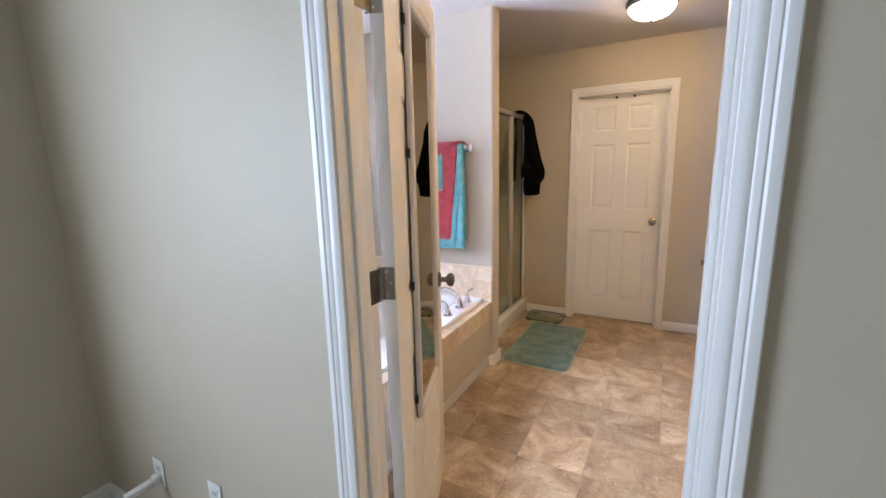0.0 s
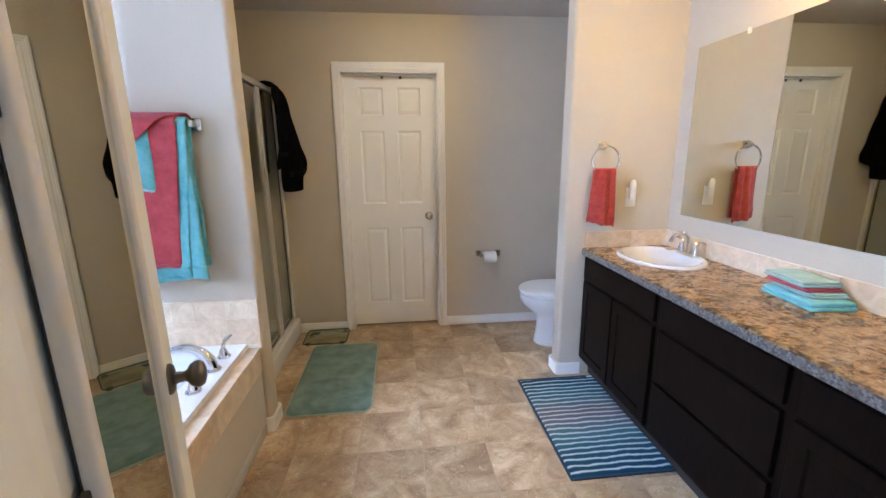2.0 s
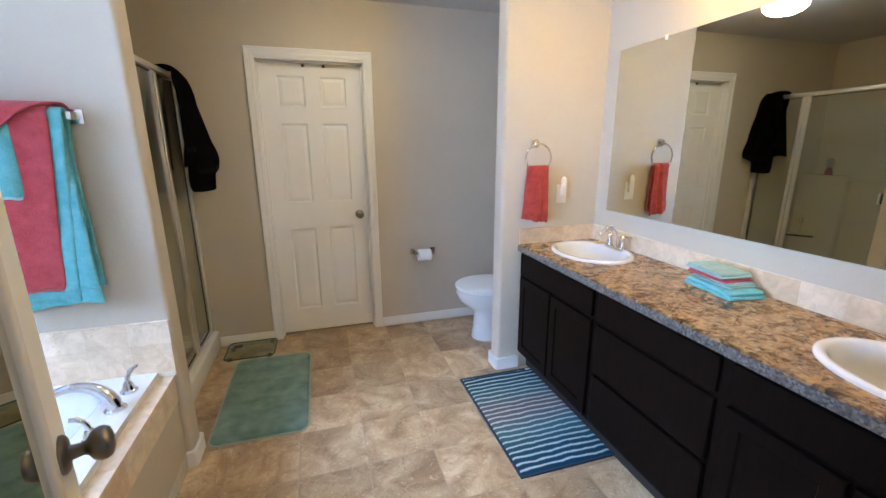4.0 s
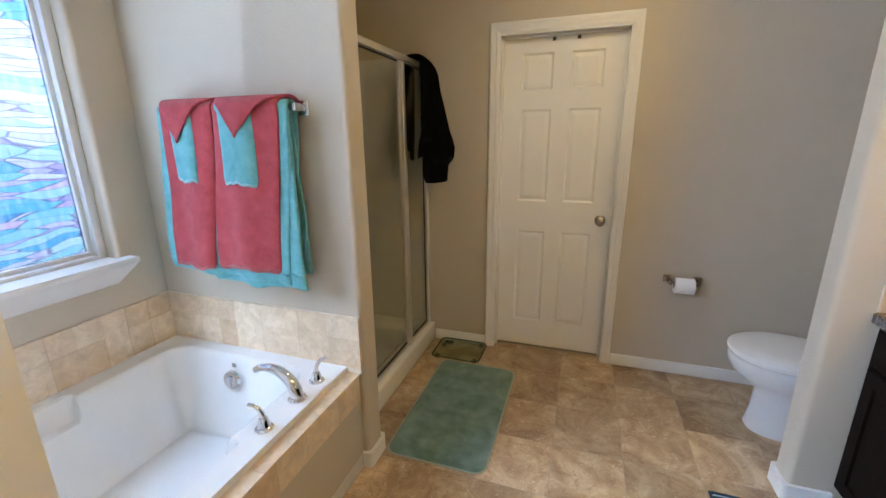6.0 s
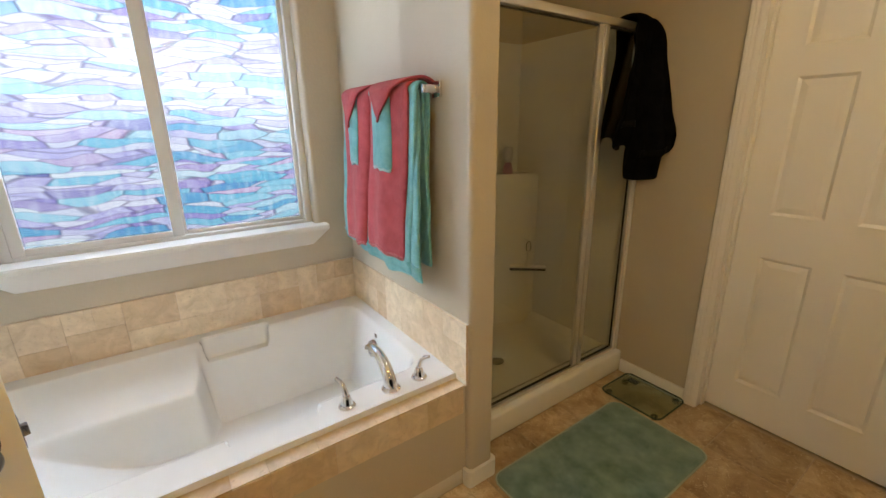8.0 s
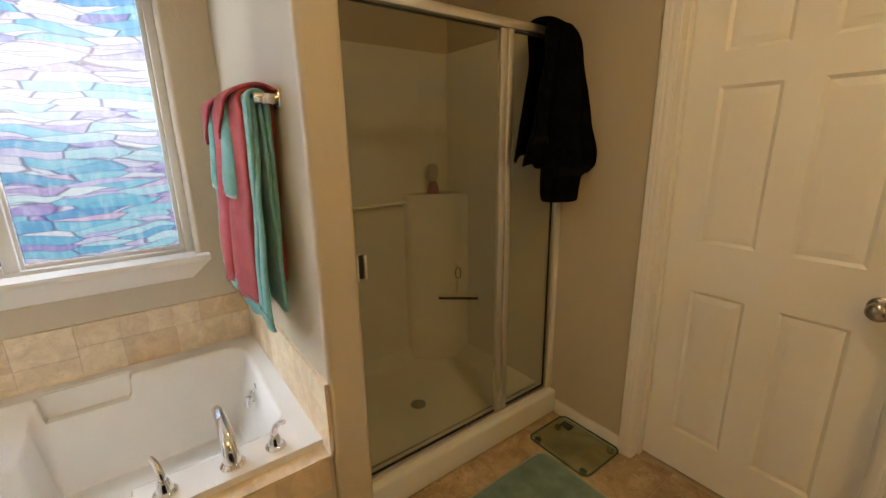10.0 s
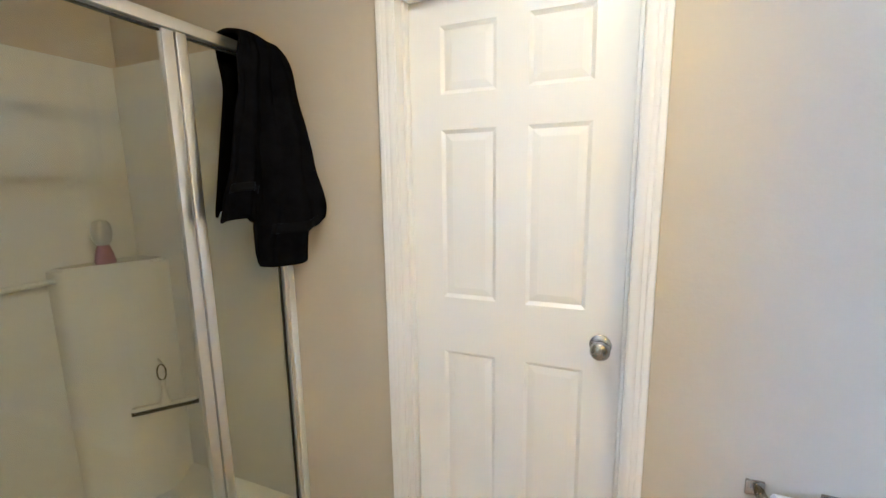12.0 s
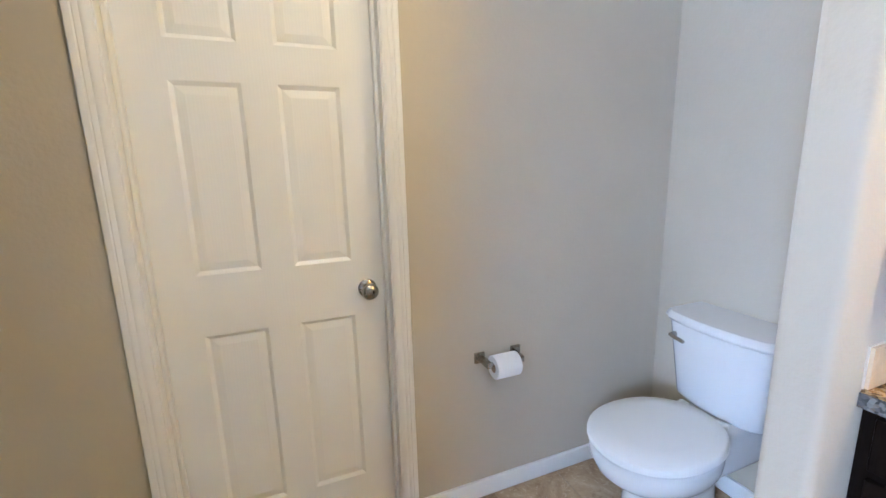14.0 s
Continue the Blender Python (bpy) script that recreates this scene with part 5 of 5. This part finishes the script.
part("rear_shelf", boxes((1.12, ALCOVE - 0.015, TCY - 0.105, TCY + 0.105, 0.23, 0.42), bevel=0.03, segments=4), PORCELAIN, wc, smooth=60)
part("seat", loft(bmesh.new(), [(0.4005, 0.955, 0.226, 0.180, 0.97), (0.404, 0.955, 0.232, 0.187, 0.97), (0.409, 0.955, 0.232, 0.187, 0.97), (0.413, 0.955, 0.228, 0.183, 0.97)]), PLASTIC, wc, smooth=50)
part("lid", loft(bmesh.new(), [(0.418, 0.955, 0.242, 0.194, 0.97), (0.421, 0.955, 0.247, 0.199, 0.97), (0.436, 0.955, 0.246, 0.198, 0.97), (0.445, 0.956, 0.234, 0.186, 0.97), (0.450, 0.965, 0.17, 0.13, 1.0)]), PLASTIC, wc, smooth=50)
for d in (-1, 1):
    part("seat_hinge", boxes((1.165, 1.20, TCY + d * 0.075 - 0.02, TCY + d * 0.075 + 0.02, 0.418, 0.445), bevel=0.008, segments=3), PLASTIC, wc)


def tank_mesh(z0, z1, grow0, grow1, front):
    bm = bmesh.new()
    loops = []
    for z, g in ((z0, grow0), (z0 + 0.012, grow0 + 0.008), (z1 - 0.012, grow1 + 0.003), (z1, grow1 - 0.004)):
        vs = []
        n = 12
        hw = 0.192 + g
        for k in range(n + 1):
            s = -1 + 2 * k / n
            vs.append(bm.verts.new((front - g - 0.028 * (1 - s * s) + 0.018 * max(0, abs(s) - 0.85) / 0.15, TCY + 0.0 + s * hw, z)))
        vs.append(bm.verts.new((ALCOVE - 0.012, TCY + hw, z)))
        vs.append(bm.verts.new((ALCOVE - 0.012, TCY - hw, z)))
        loops.append(vs)
    for a, b in zip(loops, loops[1:]):
        for k in range(len(a)):
            j = (k + 1) % len(a)
            bm.faces.new((a[k], a[j], b[j], b[k]))
    bm.faces.new(loops[-1])
    bm.faces.new(list(reversed(loops[0])))
    return bm


tank = part("tank", tank_mesh(0.425, 0.742, -0.03, 0.004, 1.225), PORCELAIN, wc, smooth=50)
part("tank_lid", tank_mesh(0.744, 0.780, 0.012, 0.014, 1.222), PORCELAIN, wc, smooth=50)
bm = tube(bmesh.new(), [(1.215, TCY + 0.155, 0.69), (1.188, TCY + 0.155, 0.69), (1.182, TCY + 0.13, 0.687), (1.180, TCY + 0.095, 0.683)], [0.010, 0.010, 0.008, 0.007], 12)
part("flush_lever", bm, NICKEL, tank, "small metal flush lever")

tp = thing("toilet_paper_holder", "chrome wall holder with two square posts", "paper holder", (0.53, NORTH, 0.60))
for _x in (0.470, 0.632):
    pl = part("plate", boxes((_x - 0.022, _x + 0.022, NORTH - 0.010, NORTH - 0.0005, 0.604, 0.648), bevel=0.003), NICKEL, tp)
    part("arm", boxes((_x - 0.010 + (0.010 if _x < 0.5 else -0.010), _x + 0.010 + (0.010 if _x < 0.5 else -0.010), NORTH - 0.075, NORTH - 0.010, 0.607, 0.632), bevel=0.003), NICKEL, pl)
part("spindle", tube(bmesh.new(), [(0.48, NORTH - 0.062, 0.619), (0.622, NORTH - 0.062, 0.619)], 0.008, 12), NICKEL, tp, smooth=50)
M_roll = Matrix.Translation((0.500, NORTH - 0.062, 0.604)) @ Euler((0, radians(90), 0)).to_matrix().to_4x4()
roll = thing("toilet_paper_roll", "white toilet paper roll on its holder", "toilet paper", (0.53, NORTH - 0.062, 0.60))
part("paper", lathe(bmesh.new(), [(0.020, 0.0), (0.044, 0.0), (0.046, 0.003), (0.046, 0.101), (0.044, 0.104), (0.020, 0.104)], M_roll, 36), PAPER, roll)
part("core", lathe(bmesh.new(), [(0.020, 0.104), (0.0195, 0.104), (0.0195, 0.0), (0.020, 0.0)], M_roll, 24), CARDBOARD, roll)

# ---- floor things ----


def soft_mat(x0, x1, y0, y1, r, th, amp, nseg=60):
    outline = round_rect(x0, x1, y0, y1, r, steps=5)
    bm = bmesh.new()
    nx, ny = 48, 84

    def height(x, y):
        qx = max(x0 + r - x, x - x1 + r, 0)
        qy = max(y0 + r - y, y - y1 + r, 0)
        d = r - math.hypot(qx, qy) if qx and qy else min(x - x0, x1 - x, y - y0, y1 - y)
        return max(0.0, d), 0.004 + th * smooth01(d / 0.014) + amp * noise.noise((x * 5, y * 5, 1.0)) + 0.0012 * noise.noise((x * 160, y * 160, 4.0))

    def fn(u, v):
        x, y = x0 + (x1 - x0) * u, y0 + (y1 - y0) * v
        # pull corner points on to the rounded outline
        cx = min(max(x, x0 + r), x1 - r)
        cy = min(max(y, y0 + r), y1 - r)
        dx, dy = x - cx, y - cy
        if dx and dy:
            m_ = max(abs(dx), abs(dy))
            L = math.hypot(dx, dy)
            x, y = cx + dx * m_ / L, cy + dy * m_ / L
        d, h = height(x, y)
        return (x, y, max(h, 0.003))
    sheet(bm, fn, nx, ny)
    ret = bmesh.ops.extrude_edge_only(bm, edges=[e for e in bm.edges if e.is_boundary])
    for v in ret["geom"]:
        if isinstance(v, bmesh.types.BMVert):
            v.co.z = 0.0005
    return bm


bmat = thing("bath_mat", "sage green pile bath mat lying before the shower", "bath mat", (-0.62, 3.25, 0))
part("mat_face", soft_mat(-0.862, -0.378, 2.805, 3.692, 0.055, 0.012, 0.002), MATGREEN, bmat, smooth=60)
part("binding", tube(bmesh.new(), [(x, y, 0.0045) for x, y in round_rect(-0.8635, -0.3765, 2.8035, 3.6935, 0.056)], 0.004, 8, True), mat("pale_sage_binding", (0.34, 0.40, 0.33), 0.9), bmat, "pale sage edge", smooth=60)
rug = thing("striped_rug", "blue and white striped bath rug before the vanity", "rug", (0.80, 2.59, 0))
part("rug_face", soft_mat(0.553, 1.045, 2.178, 3.008, 0.012, 0.008, 0.0015), STRIPES, rug, smooth=60)
part("binding", boxes((0.543, 0.555, 2.168, 3.018, 0.0005, 0.011), (1.043, 1.055, 2.168, 3.018, 0.0005, 0.011), (0.555, 1.043, 2.168, 2.180, 0.0005, 0.011), (0.555, 1.043, 3.006, 3.018, 0.0005, 0.011), bevel=0.003), NAVYEDGE, rug, "dark navy edge")
part("care_tag", boxes((0.995, 1.03, 2.985, 3.0, 0.0145, 0.0155)), PLASTIC, rug, "small white tag")

sc = thing("bathroom_scale", "clear glass bathroom scale with grey edge by the wall", "scale", (-0.79, 3.83, 0))
part("glass_top", prism(bmesh.new(), round_rect(-0.955, -0.625, 3.70, 3.972, 0.035), 0.016, 0.023), SCALEGLASS, sc)
bm = bmesh.new()
tube(bm, [(x, y, 0.0195) for x, y in round_rect(-0.956, -0.624, 3.699, 3.973, 0.036)], 0.0042, 8, True)
part("edge", bm, mat("dark_glass_edge", (0.05, 0.08, 0.065), 0.15), sc, smooth=60)
part("display", boxes((-0.925, -0.865, 3.905, 3.945, 0.008, 0.0155), bevel=0.002), DARKSLOT, sc, "dark display")
for _x, _y in ((-0.92, 3.73), (-0.66, 3.73), (-0.92, 3.885), (-0.66, 3.945)):
    part("foot", lathe(bmesh.new(), [(0, 0), (0.017, 0), (0.017, 0.0155), (0, 0.0155)], Matrix.Translation((_x, _y, 0.0)), 16), NICKEL, sc)

# ---- lamp and outlets ----
lamp = thing("ceiling_light", "flush ceiling light with nickel rim and lit glass dome", "ceiling lamp", (0.0, 3.16, CEIL))
part("rim", lathe(bmesh.new(), [(0, 0), (0.153, 0), (0.156, -0.012), (0.149, -0.030), (0.138, -0.036), (0.0, -0.036)], Matrix.Translation((0.0, 3.16, CEIL)), 40), BRONZE, lamp)
part("dome", lathe(bmesh.new(), [(0.137, -0.037), (0.130, -0.058), (0.108, -0.082), (0.072, -0.098), (0.03, -0.105), (0, -0.106)], Matrix.Translation((0.0, 3.16, CEIL)), 40), DOMEGLASS, lamp, "lit frosted glass dome", smooth=60)
part("finial", lathe(bmesh.new(), [(0, -0.106), (0.010, -0.108), (0.012, -0.118), (0.006, -0.128), (0, -0.130)], Matrix.Translation((0.0, 3.16, CEIL)), 16), BRONZE, lamp)


def outlet(x, z, label):
    o = thing("wall_outlet", label, "outlet", (x, S_OUT, z), "bedroom wall outlets")
    part("plate", boxes((x - 0.035, x + 0.035, S_OUT - 0.006, S_OUT - 0.0005, z - 0.058, z + 0.058), bevel=0.003), PLASTIC, o)
    for dz in (-0.02, 0.02):
        r_ = part("receptacle", boxes((x - 0.016, x + 0.016, S_OUT - 0.008, S_OUT - 0.006, z + dz - 0.014, z + dz + 0.014), bevel=0.001), PLASTIC, o)
        part("slot", boxes((x - 0.008, x - 0.005, S_OUT - 0.0085, S_OUT - 0.008, z + dz - 0.006, z + dz + 0.006), (x + 0.005, x + 0.008, S_OUT - 0.0085, S_OUT - 0.008, z + dz - 0.006, z + dz + 0.006)), DARKSLOT, r_)


outlet(-1.14, 0.325, "white outlet plate low on the bedroom wall")
outlet(-1.497, 0.295, "white outlet plate with a plugged-in adapter")
plug = thing("plug_adapter", "white plug adapter arm sticking out of the outlet", "adapter", (-1.497, S_OUT - 0.008, 0.275))
part("plug_body", boxes((-1.513, -1.481, S_OUT - 0.030, S_OUT - 0.0088, 0.258, 0.292), bevel=0.004), PLASTIC, plug)
part("adapter_arm", boxes((-1.512, -1.482, S_OUT - 0.125, S_OUT - 0.030, 0.262, 0.284), bevel=0.004), PLASTIC, plug)


# ---- tiles ----
def tile_mesh(w, h, th, bev=0.0006):
    return finish(box(bmesh.new(), -w / 2, w / 2, -h / 2, h / 2, 0, th, bev, 1), "tile", TRAVERTINE, None)


def place_tile(parent, me, m, name="tile"):
    ob = new(name, me)
    ob.parent = parent
    ob.matrix_basis = Matrix.Translation(-world_place(parent)) @ m
    return ob


def splash_run(parent, length, height, to_world, seed, single=False):
    """Mixed travertine pieces along a strip; to_world maps (along, up) to a matrix."""
    rng = random.Random(seed)
    s, g = 0.0, 0.0007
    while s < length - 0.02:
        w = rng.choice((0.10, 0.15, 0.15, 0.20))
        if length - s - w < 0.06:
            w = length - s
        cuts = [0.0, height] if single or (rng.random() < 0.25 and w <= 0.16) else [0.0, height * rng.choice((0.42, 0.58)), height]
        if len(cuts) == 3 and w >= 0.2 and rng.random() < 0.5:
            pieces = [(s, w, cuts[0], cuts[1]), (s, w * 0.5, cuts[1], cuts[2]), (s + w * 0.5, w * 0.5, cuts[1], cuts[2])]
        else:
            pieces = [(s, w, a, b) for a, b in zip(cuts, cuts[1:])]
        for ps, pw, a, b in pieces:
            key = (round(pw - g, 4), round(b - a - g, 4))
            if key not in TILE_MESHES:
                TILE_MESHES[key] = tile_mesh(*key, 0.008)
            place_tile(parent, TILE_MESHES[key], to_world(ps + pw / 2, (a + b) / 2))
        s += w


TILE_MESHES = {}
R_pillar = Matrix(((1, 0, 0), (0, 0, -1), (0, 1, 0))).to_4x4()
R_west = Matrix(((0, 0, 1), (1, 0, 0), (0, 1, 0))).to_4x4()
R_east = Matrix(((0, 0, -1), (-1, 0, 0), (0, 1, 0))).to_4x4()
Z0 = DECK - 0.004
HT = 0.742 - Z0
ts = structure("trim_tub_splash", boxes((-0.9615, -0.893, 2.6925, 2.7005, 0.4845, Z0), (WEST, -0.893, 2.7005, 2.7045, Z0, 0.742), (WEST + 0.0005, WEST + 0.004, S_IN, 2.7005, Z0, 0.742), (WEST, -0.893, S_IN + 0.0005, S_IN + 0.004, Z0, 0.742)), TILEGROUT, "travertine tile splash round the bathtub")
splash_run(ts, -0.893 - (WEST + 0.012), HT, lambda a, b: Matrix.Translation((WEST + 0.012 + a, 2.7005, Z0 + b)) @ R_pillar, 3)
splash_run(ts, 2.70 - (S_IN + 0.012), HT, lambda a, b: Matrix.Translation((WEST + 0.004, S_IN + 0.012 + a, Z0 + b)) @ R_west, 8)
ta = structure("trim_tub_ledge", boxes((-0.998, -0.918, S_IN + 0.001, 2.704, 0.4725, 0.476), (-0.9135, -0.910, S_IN + 0.001, 2.69, 0.358, 0.478)), TILEGROUT, "travertine tile ledge and skirt on the tub front")
splash_run(ta, 2.70 - S_IN - 0.004, 0.090, lambda a, b: Matrix.Translation((-0.992 + b, S_IN + 0.003 + a, 0.476)) @ Matrix(((0, 1, 0), (1, 0, 0), (0, 0, -1))).to_4x4() @ Matrix.Translation((0, 0, -0.008)), 5, True)
splash_run(ta, 2.688 - S_IN - 0.004, 0.116, lambda a, b: Matrix.Translation((-0.910, S_IN + 0.003 + a, 0.360 + b)) @ R_west, 12, True)
vs_ = structure("trim_vanity_splash", boxes((EAST - 0.004, EAST - 0.0005, S_IN + 0.001, 3.074, CTOP, 0.955), (0.955, EAST - 0.004, 3.0705, 3.0745, CTOP, 0.955)), TILEGROUT, "single row travertine backsplash above the vanity")
splash_run(vs_, 3.066 - S_IN - 0.004, 0.953 - CTOP, lambda a, b: Matrix.Translation((EAST - 0.004, 3.066 - a, CTOP + 0.001 + b)) @ R_east, 21, True)
splash_run(vs_, EAST - 0.012 - 0.957, 0.953 - CTOP, lambda a, b: Matrix.Translation((0.957 + a, 3.0705, CTOP + 0.001 + b)) @ R_pillar, 22, True)

FT = 0.317
fm = finish(box(bmesh.new(), -FT / 2 + 0.0018, FT / 2 - 0.0018, -FT / 2 + 0.0018, FT / 2 - 0.0018, -0.004, 0.0, 0.0012, 1), "tile", FLOORTILE, None)
for i in range(-4, 6):
    for j in range(-7, 5):
        x, y = -0.10 + (i + 0.5) * FT, 3.419 + (j + 0.5) * FT
        if -1.10 < x < 1.46 and 0.9 < y < 4.10:
            t_ = new("tile", fm)
            t_.parent = floor
            t_.location = (x, y, 0.0)
